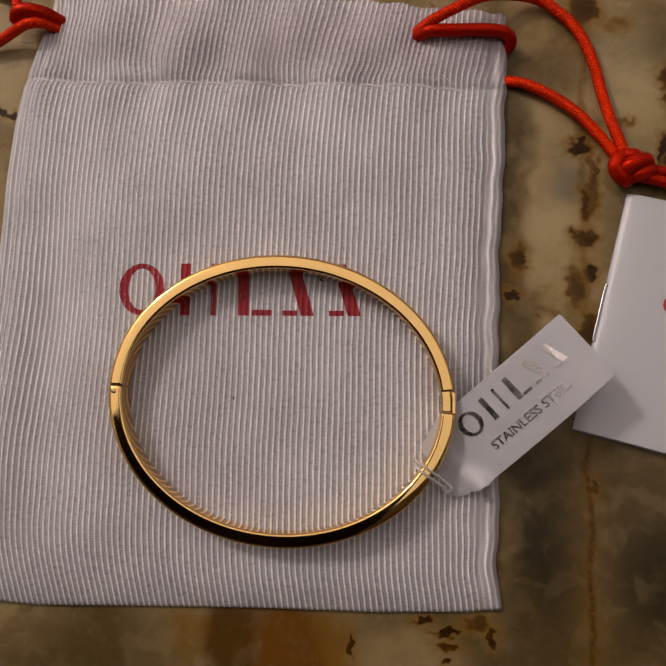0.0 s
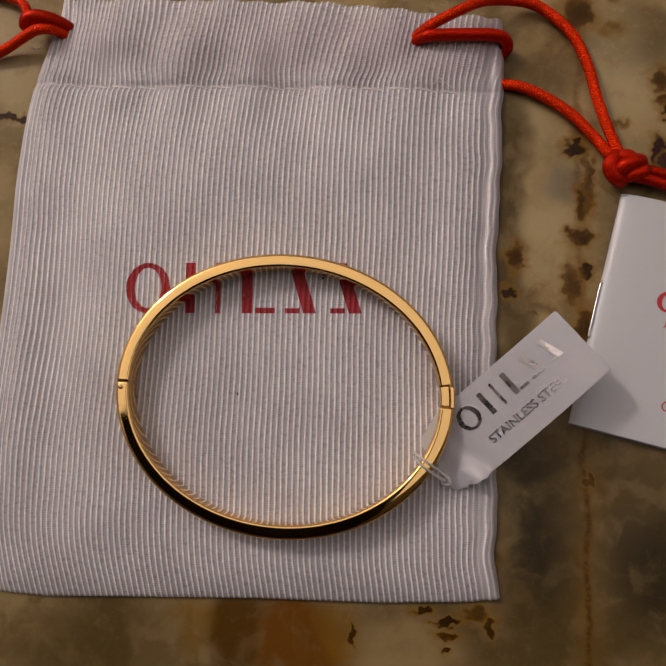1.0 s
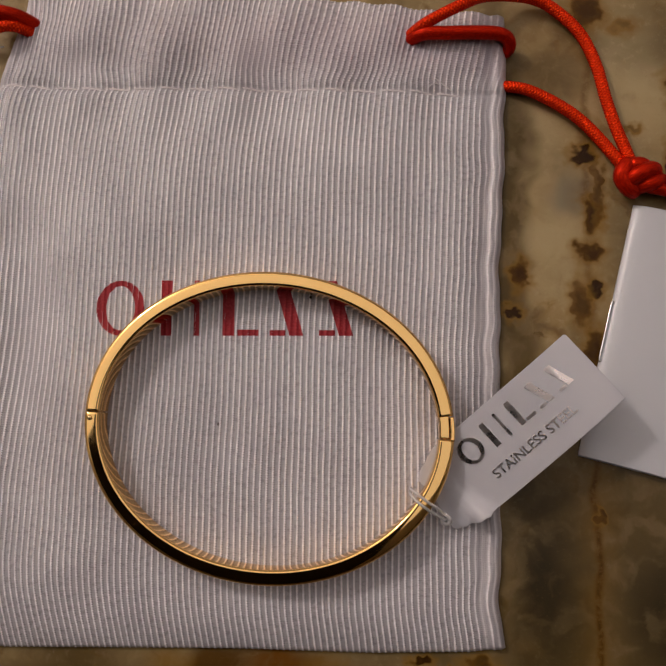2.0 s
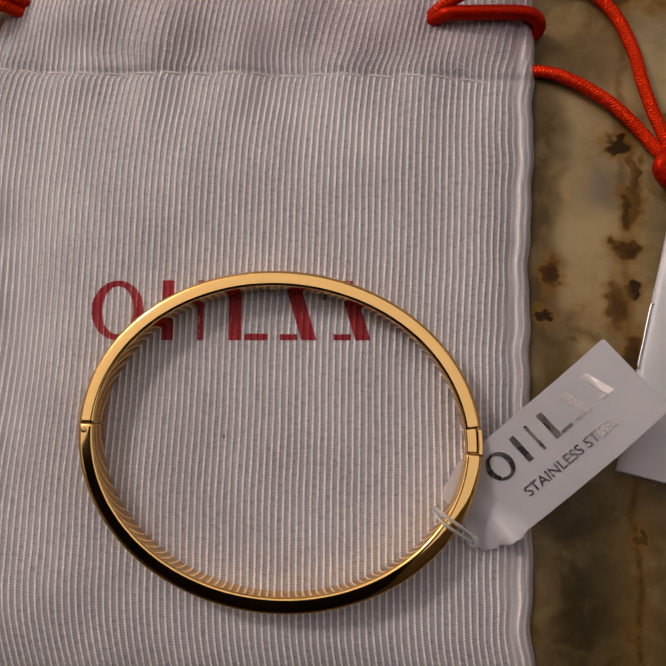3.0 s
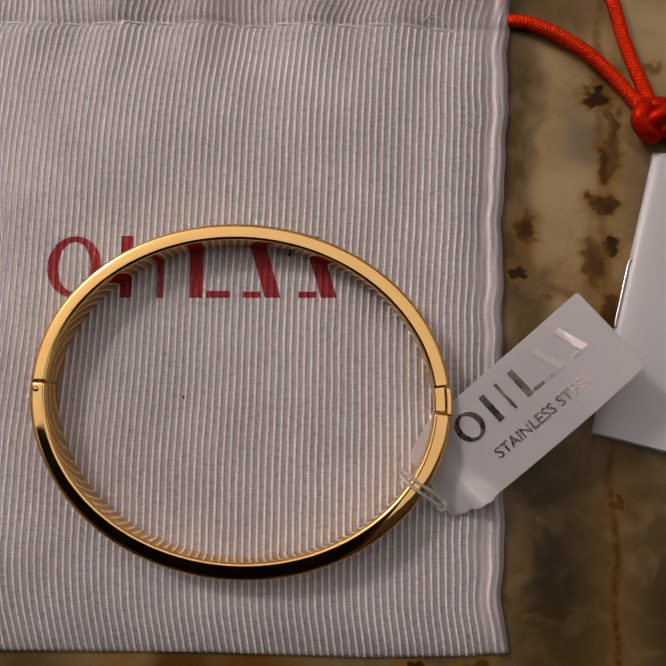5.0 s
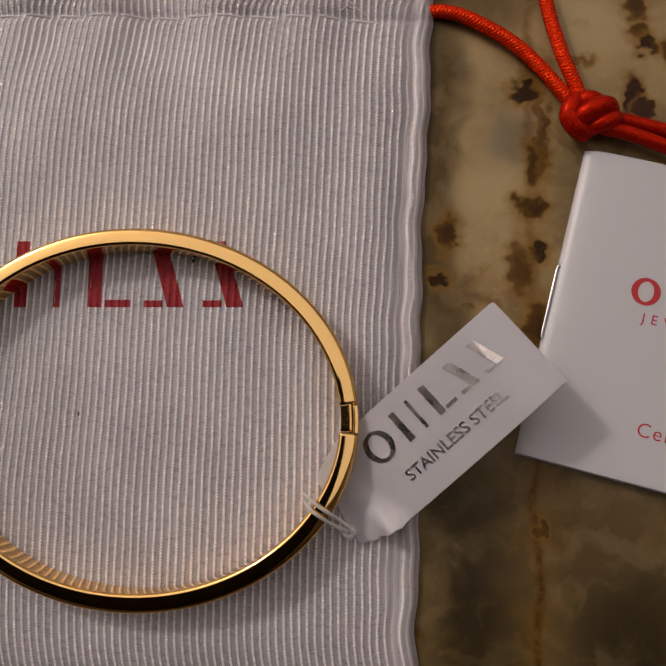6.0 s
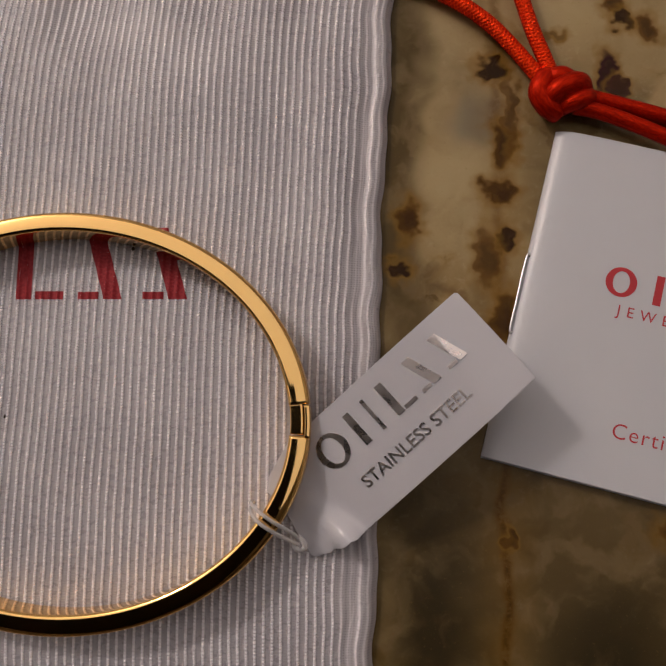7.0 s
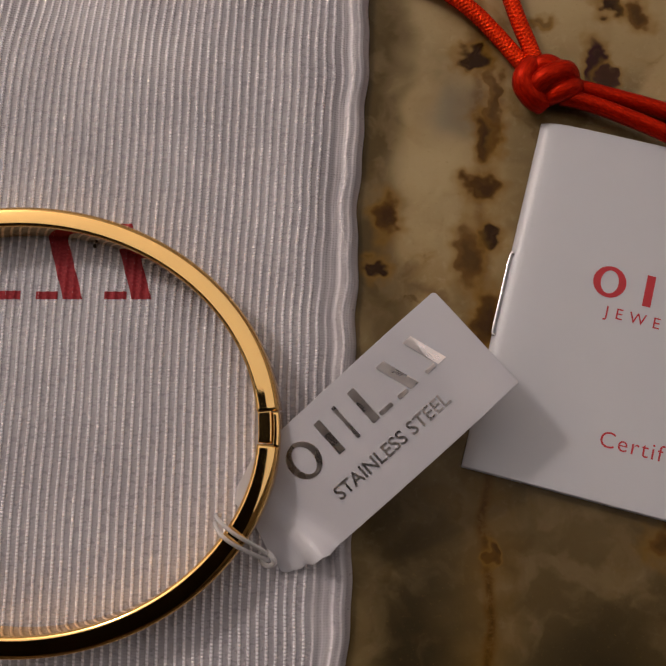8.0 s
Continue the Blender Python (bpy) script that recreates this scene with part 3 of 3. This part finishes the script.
def cloth_panel(name, parent, v0, v1, cols, rows, mat, label=""):
    """The ribbed front of the pouch between two lines of the height (0 bottom, 1 top)."""
    u, v = np.meshgrid(np.linspace(0, 1, cols), np.linspace(v0, v1, rows))
    y = -51.5 + v * 111.0
    x = left_edge(y) + u * (right_edge(y) - left_edge(y))
    yb, yt = bottom_edge(x), top_edge(x)
    y = yb + v * (yt - yb)
    x = left_edge(y) + u * (right_edge(y) - left_edge(y))
    z = cloth_height(x, y)
    verts = np.stack([x + frill(x, y), y, z], -1).reshape(-1, 3)
    uvs = np.stack([rib_phase(x, y), y], -1).reshape(-1, 2)
    fade = rib_amount(x, y).ravel()
    # sides fold down to the counter
    grid = np.arange(rows * cols).reshape(rows, cols)
    faces = np.stack([grid[:-1, :-1], grid[:-1, 1:], grid[1:, 1:], grid[1:, :-1]], -1).reshape(-1, 4)
    rim = np.concatenate([grid[0, :], grid[1:, -1], grid[-1, -2::-1], grid[-2:0:-1, 0]])
    base = len(verts)
    low = verts[rim].copy()
    low[:, 2] = 0.02
    cx, cy = 0.8, 4.0
    low[:, 0] += np.where(low[:, 0] > cx, -0.25, 0.25)
    verts = np.concatenate([verts, low])
    uvs = np.concatenate([uvs, uvs[rim]])
    fade = np.concatenate([fade, fade[rim] * 0.0])
    m = len(rim)
    skirt = [(int(rim[i]), base + i, base + (i + 1) % m, int(rim[(i + 1) % m])) for i in range(m)]
    me = mesh_of(name, verts.tolist(), faces.tolist() + skirt, mat, True, uvs, fade=fade)
    return piece(name, me, parent, label)


pouch = thing("drawstring_pouch", "white ribbed satin drawstring pouch lying flat on the stone counter", "pouch")
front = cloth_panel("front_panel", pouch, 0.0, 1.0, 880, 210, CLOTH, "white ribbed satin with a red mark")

# back panel under the front one
bm = bmesh.new()
back = [(float(left_edge(y)) + 0.6, y) for y in np.linspace(-50.5, 58, 24)] + [(float(right_edge(y)) - 0.9, y) for y in np.linspace(54.5, -50.5, 24)]
f = bm.faces.new([bm.verts.new((x, y, 0.01)) for x, y in back])
for v in bmesh.ops.extrude_face_region(bm, geom=[f])["geom"]:
    if isinstance(v, bmesh.types.BMVert):
        v.co.z += 0.15
part("back_panel", bm, THREAD, pouch, smooth=False)

# stitches of the hem, each a short tight thread
for k in range(18):
    xa = -42.5 + k * 4.95
    xb = xa + 4.6
    if xb > 46:
        break
    pts = []
    for j in range(5):
        x = xa + (xb - xa) * j / 4
        y = float(seam_line(x)) + 0.2 - 0.4 * j / 4
        pts.append((x, y, float(cloth_swell(x, y)) + 0.10 - (0.25 if j in (0, 4) else 0.0)))
    tube("stitch", pts, 0.19, THREAD, front, count=9, sides=6)

# loose ends of thread at the seam and the edge
for ends in (((36.4, 44.6), (38.0, 43.4), (39.8, 42.2)), ((35.4, 42.9), (36.4, 43.6), (37.8, 43.2))):
    tube("loose_thread", [(x, y, float(cloth_height(x, y)) + 0.05) for x, y in ends], 0.08, THREAD, front, count=14, sides=6)
tube("loose_thread", [(-42.6, 54.0, 1.2), (-43.6, 53.6, 1.5), (-44.6, 54.2, 1.2)], 0.12, THREAD, front, count=10, sides=6)

# the red mark printed on the front: five plain shapes that follow the ribs
MARK_W, MARK_H = 46.0, 9.6


def printed(name, quads, parent, mat, to_world, lift, cell=0.16):
    """Prints flat quads on the cloth as a fine net that follows its ribs."""
    bm = bmesh.new()
    for q in quads:
        a, b, c, d = [Vector((*p, 0)) for p in q]
        nu = max(1, int(max((b - a).length, (c - d).length) / cell))
        nv = max(1, int(max((d - a).length, (c - b).length) / (cell if len(quads) > 8 else 0.3)))
        net = []
        for j in range(nv + 1):
            row = []
            for i in range(nu + 1):
                p = a.lerp(b, i / nu).lerp(d.lerp(c, i / nu), j / nv)
                x, y = to_world(p.x, p.y)
                row.append(bm.verts.new((x, y, float(cloth_height(x, y)) + lift)))
            net.append(row)
        for j in range(nv):
            for i in range(nu):
                bm.faces.new((net[j][i], net[j][i + 1], net[j + 1][i + 1], net[j + 1][i]))
    bmesh.ops.remove_doubles(bm, verts=bm.verts[:], dist=0.002)
    return part(name, bm, mat, parent)


for quads in mark_shapes(MARK_W, MARK_H):
    printed("printed_shape", quads, front, INK, lambda x, y: (-22.6 + x * 0.9998, -0.4 + y - x * 0.011), 0.03)

# two tiny dark specks caught in the cloth
for x, y, r in ((-0.8, -15.6, 0.20), (14.7, 5.8, 0.22)):
    bm = bmesh.new()
    bmesh.ops.create_icosphere(bm, subdivisions=2, radius=r)
    for v in bm.verts:
        v.co = Vector((x + v.co.x, y + v.co.y * 1.4, float(cloth_height(x, y)) + v.co.z * 0.5))
    part("speck", bm, SEAMGAP, front, "dark speck of lint")

# ---------------------------------------------------------------- red drawstrings
cord_r = 1.0


def knot_turns(cx, cy, cz, parent):
    """An overhand knot: fat turns of cord wound over one another."""
    tube("knot_core", [(cx - 1.35, cy + 0.17, cz), (cx + 0.27, cy - 0.09, cz + 0.43), (cx + 2.34, cy - 0.17, cz)], 2.0, KNOT, parent, count=20, sides=18, squash=0.9)
    tube("knot_turn", [(cx - 0.27, cy + 2.32, cz - 0.77), (cx - 1.71, cy + 1.63, cz + 0.77), (cx - 2.52, cy - 0.17, cz + 0.77), (cx - 1.44, cy - 1.89, cz + 0.34), (cx + 0.27, cy - 2.41, cz - 0.77)], 1.38, KNOT, parent, count=30, sides=18)
    tube("knot_turn", [(cx - 1.44, cy - 1.29, cz - 0.17), (cx - 0.54, cy - 0.43, cz + 1.38), (cx + 1.08, cy + 0.43, cz + 1.72), (cx + 2.61, cy + 0.86, cz + 0.95), (cx + 3.51, cy + 0.77, cz - 0.69)], 1.35, KNOT, parent, count=30, sides=18)
    tube("knot_turn", [(cx - 1.53, cy + 1.38, cz - 0.34), (cx - 0.18, cy + 1.81, cz + 1.03), (cx + 1.17, cy + 1.63, cz + 0.77), (cx + 2.07, cy + 1.29, cz - 0.52)], 1.25, KNOT, parent, count=24, sides=18)
    tube("knot_turn", [(cx + 0.18, cy - 1.72, cz - 0.52), (cx + 1.62, cy - 1.63, cz + 0.77), (cx + 2.97, cy - 1.12, cz + 0.77), (cx + 3.96, cy - 0.43, cz - 0.26)], 1.25, KNOT, parent, count=24, sides=18)


cord = thing("drawstring", "red satin braided drawstring knotted beside the white pouch", "cord", "drawstrings of the pouch", at=(0, 0, 0))
tube("strand", [(31.4, 52.0, 0.6), (33.2, 51.9, 2.8), (34.9, 51.7, 4.2), (38.6, 51.4, 4.6), (42.6, 51.3, 4.6), (46.5, 51.3, 4.2), (48.5, 51.0, 3.6), (49.5, 50.2, 2.6), (49.3, 49.6, 1.3), (47.8, 49.2, 0.8)], 1.16, KNOT, cord, count=60)
tube("strand", [(45.5, 43.9, -0.2), (48.3, 43.4, 0.35), (50.2, 42.9, 1.05), (53.1, 41.8, 1.5), (57.7, 39.1, 1.6), (61.4, 36.1, 1.6), (64.5, 32.4, 1.7), (67.0, 28.6, 2.2), (68.4, 26.6, 2.4)], cord_r, CORD, cord, count=90)
tube("strand", [(31.4, 52.4, 1.0), (33.2, 52.9, 3.2), (34.9, 53.2, 4.9), (37.6, 54.1, 5.9), (40.8, 55.5, 6.1), (44.7, 57.6, 5.0), (49.6, 58.8, 3.2), (54.5, 58.5, 2.1), (58.4, 56.3, 1.5), (62.2, 52.0, 1.3), (64.6, 46.0, 1.3), (65.8, 39.9, 1.5), (67.0, 34.6, 2.0), (68.2, 30.8, 2.2), (69.2, 27.2, 2.6)], cord_r, CORD, cord, count=130)
knot_turns(69.6, 25.6, 2.3, cord)
tube("strand", [(71.6, 25.6, 2.2), (74.6, 25.1, 1.7), (78.7, 24.1, 1.3), (84.6, 22.2, 1.2), (92, 19.0, 1.2), (101, 14.0, 1.2), (108, 8.0, 1.2)], cord_r, KNOT, cord, count=70)
tube("strand", [(71.6, 23.8, 2.2), (74.6, 23.1, 2.2), (78.6, 21.5, 2.2), (84.4, 18.5, 2.4), (90, 14.8, 2.6), (97, 9.0, 2.4), (102, 3.0, 1.4)], cord_r, KNOT, cord, count=70)

cord2 = thing("drawstring", "red satin braided drawstring leaving the pouch's other hem end", "cord", "drawstrings of the pouch")
tube("strand", [(-36.6, 56.0, 0.8), (-38.2, 56.2, 2.8), (-39.6, 56.1, 4.2), (-42.0, 55.7, 4.6), (-45.0, 54.9, 3.6), (-49.3, 53.6, 2.0), (-55, 51.5, 1.2), (-63, 48, 1.2), (-72, 46, 1.2)], cord_r, CORD, cord2, count=70)
tube("strand", [(-36.6, 57.8, 0.8), (-38.2, 58.0, 3.2), (-39.8, 58.0, 4.7), (-42.0, 58.2, 5.2), (-43.8, 57.9, 4.8), (-44.9, 57.0, 3.2)], 1.35, KNOT, cord2, count=36)
tube("strand", [(-43.9, 57.6, 3.0), (-44.2, 59.6, 4.2), (-45.2, 61.6, 3.8), (-48.0, 64.0, 2.4), (-54, 66.0, 1.2), (-63, 64, 1.2), (-72, 59, 1.2)], cord_r, CORD, cord2, count=70)

# ---------------------------------------------------------------- the bangle
RING_C, RING_A, RING_B, RING_TURN = Vector((7.9, -15.6)), 29.05, 24.0, -6.0
BAND_W, BAND_LOW, BAND_TOP = 2.2, 2.05, 6.45


def ring_point(deg, off):
    """A place on the bangle's middle line at an angle, and off millimetres outwards from it."""
    a, t = math.radians(deg), math.radians(RING_TURN)
    px, py = RING_A * math.cos(a), RING_B * math.sin(a)
    nx, ny = math.cos(a) / RING_A, math.sin(a) / RING_B
    k = math.hypot(nx, ny)
    px, py = px + off * nx / k, py + off * ny / k
    return RING_C.x + px * math.cos(t) - py * math.sin(t), RING_C.y + px * math.sin(t) + py * math.cos(t)


def band(name, a0, a1, out0, out1, low, top, mat, parent, label="", count=120, soft=0.75, crown=0.085):
    """A stretch of the bangle's band: its top falls away gently outwards, with soft edges, from angle a0 to a1."""
    prof = []
    inner = soft * 0.6
    for cx, cz, s, r in ((out1 - soft, top - crown - soft, 0, soft), (out0 + inner, top - inner, 90, inner), (out0 + inner, low + inner, 180, inner), (out1 - soft, low + soft, 270, soft)):
        for k in range(6):
            q = math.radians(s + 90 * k / 5)
            prof.append((cx + r * math.cos(q), cz + r * math.sin(q)))
        if s == 0:
            for f in (0.12, 0.25, 0.37, 0.5, 0.63, 0.75, 0.88):
                o = out1 - soft + (out0 + inner - out1 + soft) * f
                prof.append((o, top - crown * (1 - f) ** 2))
    verts, faces = [], []
    m = len(prof)
    for i in range(count):
        deg = a0 + (a1 - a0) * i / (count - 1)
        for o, z in prof:
            verts.append((*ring_point(deg, o), z))
    for i in range(count - 1):
        for k in range(m):
            faces.append((i * m + k, i * m + (k + 1) % m, (i + 1) * m + (k + 1) % m, (i + 1) * m + k))
    faces.append(tuple(range(m - 1, -1, -1)))
    faces.append(tuple((count - 1) * m + k for k in range(m)))
    bm = bmesh.new()
    me = mesh_of(name, verts, faces, mat, True, unit=1.0)
    bm.from_mesh(me)
    bpy.data.meshes.remove(me)
    return part(name, bm, mat, parent, label)


bangle = thing("bangle", "polished gold oval hinged bangle lying on the white pouch", "bangle")
HALF, INNER = BAND_W / 2, BAND_W / 2 + 0.3
CLASP, TONGUE, HINGE = 10.0, 1.2, 182.0
band("upper_half", CLASP, HINGE, -INNER, HALF, BAND_LOW, BAND_TOP, GOLD, bangle, count=180)
lower = band("lower_half", HINGE + 0.25, 360 + TONGUE, -INNER, HALF, BAND_LOW, BAND_TOP, GOLD, bangle, count=180)
band("clasp_cheek", TONGUE - 0.4, CLASP - 0.35, 0.42, HALF, BAND_LOW, BAND_TOP, GOLD, bangle, count=14, soft=0.2, crown=0.02)
band("clasp_tongue", TONGUE + 0.35, CLASP + 0.4, -INNER + 0.12, 0.28, BAND_LOW + 0.3, BAND_TOP - 0.12, GOLD, bangle, count=14, soft=0.2, crown=0.02)
band("joint_shadow_gap", HINGE - 0.05, HINGE + 0.3, -INNER + 0.35, HALF - 0.35, BAND_LOW + 0.4, BAND_TOP - 0.35, SEAMGAP, bangle, "dark hinge joint", count=4, soft=0.15, crown=0.0)
# hinge pin, seen end on in the flat of the band
px, py = ring_point(HINGE + 2.6, 0.0)
bm = bmesh.new()
bmesh.ops.create_cone(bm, cap_ends=True, segments=20, radius1=0.42, radius2=0.36, depth=0.3)
bmesh.ops.translate(bm, verts=bm.verts[:], vec=(px, py, BAND_TOP + 0.06))
part("hinge_pin", bm, PIN, lower, "small round brass pin")

# ---------------------------------------------------------------- the tag
TAG_O, TAG_E = Vector((35.0, -28.0)), Vector((0.745, 0.667))
TAG_N = Vector((-TAG_E.y, TAG_E.x))


def tag_height(s):
    return float(np.interp(s, [-6, 0.5, 3.0, 5.2, 9.5, 15, 22, 27, 33], [1.9, 2.2, 3.1, 3.2, 4.9, 6.5, 8.2, 8.9, 9.0]))


def on_tag(x, y, lift):
    """A place on the tag: along it, across it (from its middle line) and above its face."""
    p = TAG_O + TAG_E * x + TAG_N * y
    return Vector((p.x, p.y, tag_height(x) + lift))


def tag_plate(parent):
    outline_low = [(-0.75, -4.9), (-0.4, -5.6), (0.5, -5.9), (1.2, -6.35), (2.0, -6.3), (2.8, -6.7), (4.2, -6.75), (5.0, -7.1), (32.2, -6.9), (32.4, 6.0), (32.1, 6.3), (5.6, 6.6), (1.4, 5.2), (0.2, 4.2), (0.4, 1.0), (-0.6, -3.2)]
    bm = bmesh.new()
    f = bm.faces.new([bm.verts.new((x, y, 0)) for x, y in outline_low])
    for s in np.linspace(-1.5, 31.5, 34):
        bmesh.ops.bisect_plane(bm, geom=bm.verts[:] + bm.edges[:] + bm.faces[:], plane_co=(s, 0, 0), plane_no=(1, 0, 0))
    for s in (-5, -2.2, 0, 3):
        bmesh.ops.bisect_plane(bm, geom=bm.verts[:] + bm.edges[:] + bm.faces[:], plane_co=(0, s, 0), plane_no=(0, 1, 0))
    up = bmesh.ops.extrude_face_region(bm, geom=bm.faces[:])["geom"]
    for v in up:
        if isinstance(v, bmesh.types.BMVert):
            v.co.z -= 0.45
    sharp = [e for e in bm.edges if len(e.link_faces) == 2 and e.calc_face_angle() > 1.0]
    bmesh.ops.bevel(bm, geom=sharp, offset=0.12, segments=2, affect="EDGES", profile=0.5)
    for v in bm.verts:
        crease = -0.10 * math.exp(-((v.co.x - 5.2) / 0.5) ** 2)
        wave = 0.10 * math.sin(v.co.y * 0.9 + 1.0) * math.exp(-((v.co.x - 4.0) / 3.0) ** 2)
        curl = 0.52 * math.exp(-((v.co.x - 4.0) / 1.5) ** 4) * max(0.0, -v.co.y - 2.2)
        v.co = on_tag(v.co.x, v.co.y, v.co.z + crease + wave + curl)
    return part("plate", bm, TAGCARD, parent, smooth=True)


tag = thing("jewellery_tag", "small white plastic tag with silver foil print, looped to the bangle", "tag")
tag_plate(tag)


def foil_shape(quads, parent, x0, y0):
    bm = bmesh.new()
    for q in quads:
        net = [[bm.verts.new(on_tag(x0 + (q[0][0] + (q[1][0] - q[0][0]) * i / 2) * (1 - j / 3) + (q[3][0] + (q[2][0] - q[3][0]) * i / 2) * j / 3,
                                    y0 + (q[0][1] + (q[1][1] - q[0][1]) * i / 2) * (1 - j / 3) + (q[3][1] + (q[2][1] - q[3][1]) * i / 2) * j / 3, 0.03)) for i in range(3)] for j in range(4)]
        for j in range(3):
            for i in range(2):
                bm.faces.new((net[j][i], net[j][i + 1], net[j + 1][i + 1], net[j + 1][i]))
    bmesh.ops.remove_doubles(bm, verts=bm.verts[:], dist=0.002)
    ex = bmesh.ops.extrude_face_region(bm, geom=bm.faces[:])["geom"]
    for v in ex:
        if isinstance(v, bmesh.types.BMVert):
            v.co.z += 0.08
    return part("foil_shape", bm, FOIL, parent, "silver foil shape", smooth=False)


for quads in mark_shapes(21.5, 4.3):
    foil_shape(quads, tag, 7.6, 0.2)
letters("foil_lettering", "STAINLESS STEEL", 2.15, FOIL, tag, lambda c: on_tag(9.7 + c.x * 0.99, -3.6 + c.y, 0.05 + c.z), "silver foil words", weight=0.008, thick=0.05)

# loop of clear plastic holding the tag to the bangle
loop = thing("tag_loop", "clear plastic loop round the gold bangle holding the white tag", "loop")
tube("strand", [(36.8, -30.4, 3.2), (35.4, -29.0, 5.4), (33.6, -27.7, 6.9), (32.0, -26.5, 7.0), (31.0, -25.8, 5.6), (31.1, -25.9, 3.4)], 0.24, CLEAR, loop, count=36, sides=10)
tube("strand", [(36.6, -30.9, 3.2), (34.9, -29.8, 5.2), (33.2, -28.6, 6.9), (31.9, -27.6, 7.0), (31.0, -26.6, 5.8), (31.0, -26.2, 3.4)], 0.24, CLEAR, loop, count=36, sides=10)
tube("bead", [(36.2, -29.8, 3.6), (36.9, -30.3, 3.9), (37.2, -31.0, 3.6), (36.6, -31.4, 3.3), (35.9, -31.0, 3.4), (35.8, -30.2, 3.6)], 0.34, CLEAR, loop, count=26, sides=10)

# ---------------------------------------------------------------- the booklet
CARD_O = Vector((58.6, -20.7))
CARD_V = Vector((69.8 - 58.6, 21.2 + 20.7)).normalized()
CARD_U = Vector((CARD_V.y, -CARD_V.x))
CARD_H, CARD_L = 43.4, 44.0


def on_card(u, v, z):
    p = CARD_O + CARD_U * u + CARD_V * v
    return Vector((p.x, p.y, z))


def cover_top(u):
    """Height of the cover's face: a rounded spine, then almost flat."""
    return 1.25 + 0.35 * (1 - math.exp(-u / 4.0)) - 1.0 * math.exp(-u / 0.9)


booklet = thing("booklet", "small glossy white stapled certificate booklet lying on the stone", "booklet")


def sheet(name, mat, u1, v0, v1, top, thick, label=""):
    bm = bmesh.new()
    us = [0, 0.1, 0.25, 0.45, 0.7, 1.0, 1.5, 2.2, 3.2, 5, 8, 14, 22, 32, u1]
    vs = [v0, v0 + 0.15, v0 + 0.5, v0 + 4, (v0 + v1) / 2, v1 - 4, v1 - 0.5, v1 - 0.15, v1]
    net = [[bm.verts.new(on_card(u, v, top(u))) for u in us] for v in vs]
    for j in range(len(vs) - 1):
        for i in range(len(us) - 1):
            bm.faces.new((net[j][i], net[j][i + 1], net[j + 1][i + 1], net[j + 1][i]))
    for v in bmesh.ops.extrude_face_region(bm, geom=bm.faces[:])["geom"]:
        if isinstance(v, bmesh.types.BMVert):
            v.co.z = max(0.02, v.co.z - thick)
    return part(name, bm, mat, booklet, label)


cover = sheet("cover", CARD, CARD_L, 0.0, CARD_H, cover_top, 0.22, "glossy white card cover")
sheet("pages", PAGES, CARD_L - 0.6, 0.25, CARD_H - 0.25, lambda u: cover_top(u) - 0.34, 0.8, "white inner pages")
sheet("back_cover", CARD, CARD_L, -0.15, CARD_H + 0.1, lambda u: 0.24, 0.22, "glossy white card cover")
tube("staple", [tuple(on_card(0.35, 16.1, 0.5)), tuple(on_card(-0.12, 16.2, 0.62)), tuple(on_card(-0.15, 20, 0.66)), tuple(on_card(-0.12, 25.9, 0.62)), tuple(on_card(0.35, 26.1, 0.5))], 0.17, STEEL, booklet, "bright steel wire staple", count=30, sides=8)


def card_print(quads, u0, v0):
    bm = bmesh.new()
    for q in quads:
        bm.faces.new([bm.verts.new(on_card(u0 + x, v0 + y, 1.615)) for x, y in q])
    bmesh.ops.remove_doubles(bm, verts=bm.verts[:], dist=0.002)
    ex = bmesh.ops.extrude_face_region(bm, geom=bm.faces[:])["geom"]
    for v in ex:
        if isinstance(v, bmesh.types.BMVert):
            v.co.z += 0.012
    return part("printed_shape", bm, CARDINK, cover, "red printed shape", smooth=False)


for quads in mark_shapes(24.4, 3.8, 0.86):
    card_print(quads, 9.8, 23.4)
letters("printed_word", "JEWE", 1.9, CARDINK, cover, lambda c: on_card(11.9 + c.x, 21.1 + c.y, 1.615 + c.z), "small red printed word", spacing=1.75, thick=0.006)
letters("printed_word", "Certif", 2.7, CARDINK, cover, lambda c: on_card(14.2 + c.x, 6.2 + c.y, 1.615 + c.z), "small red printed word", weight=-0.005, spacing=1.13, thick=0.006)

# each thing's origin stands at its own base on the support
for ob, at in ((pouch, (0.8, 4.0, 0)), (cord, (60, 38, 0)), (cord2, (-45, 56, 0)), (bangle, (7.9, -15.6, BAND_LOW)), (tag, (48, -18, 2.5)), (loop, (34, -28.5, 3.2)), (booklet, (82, -6, 0))):
    ob.location = tuple(c * MM for c in at)
    for child in ob.children:
        child.location = tuple(-c * MM for c in at)
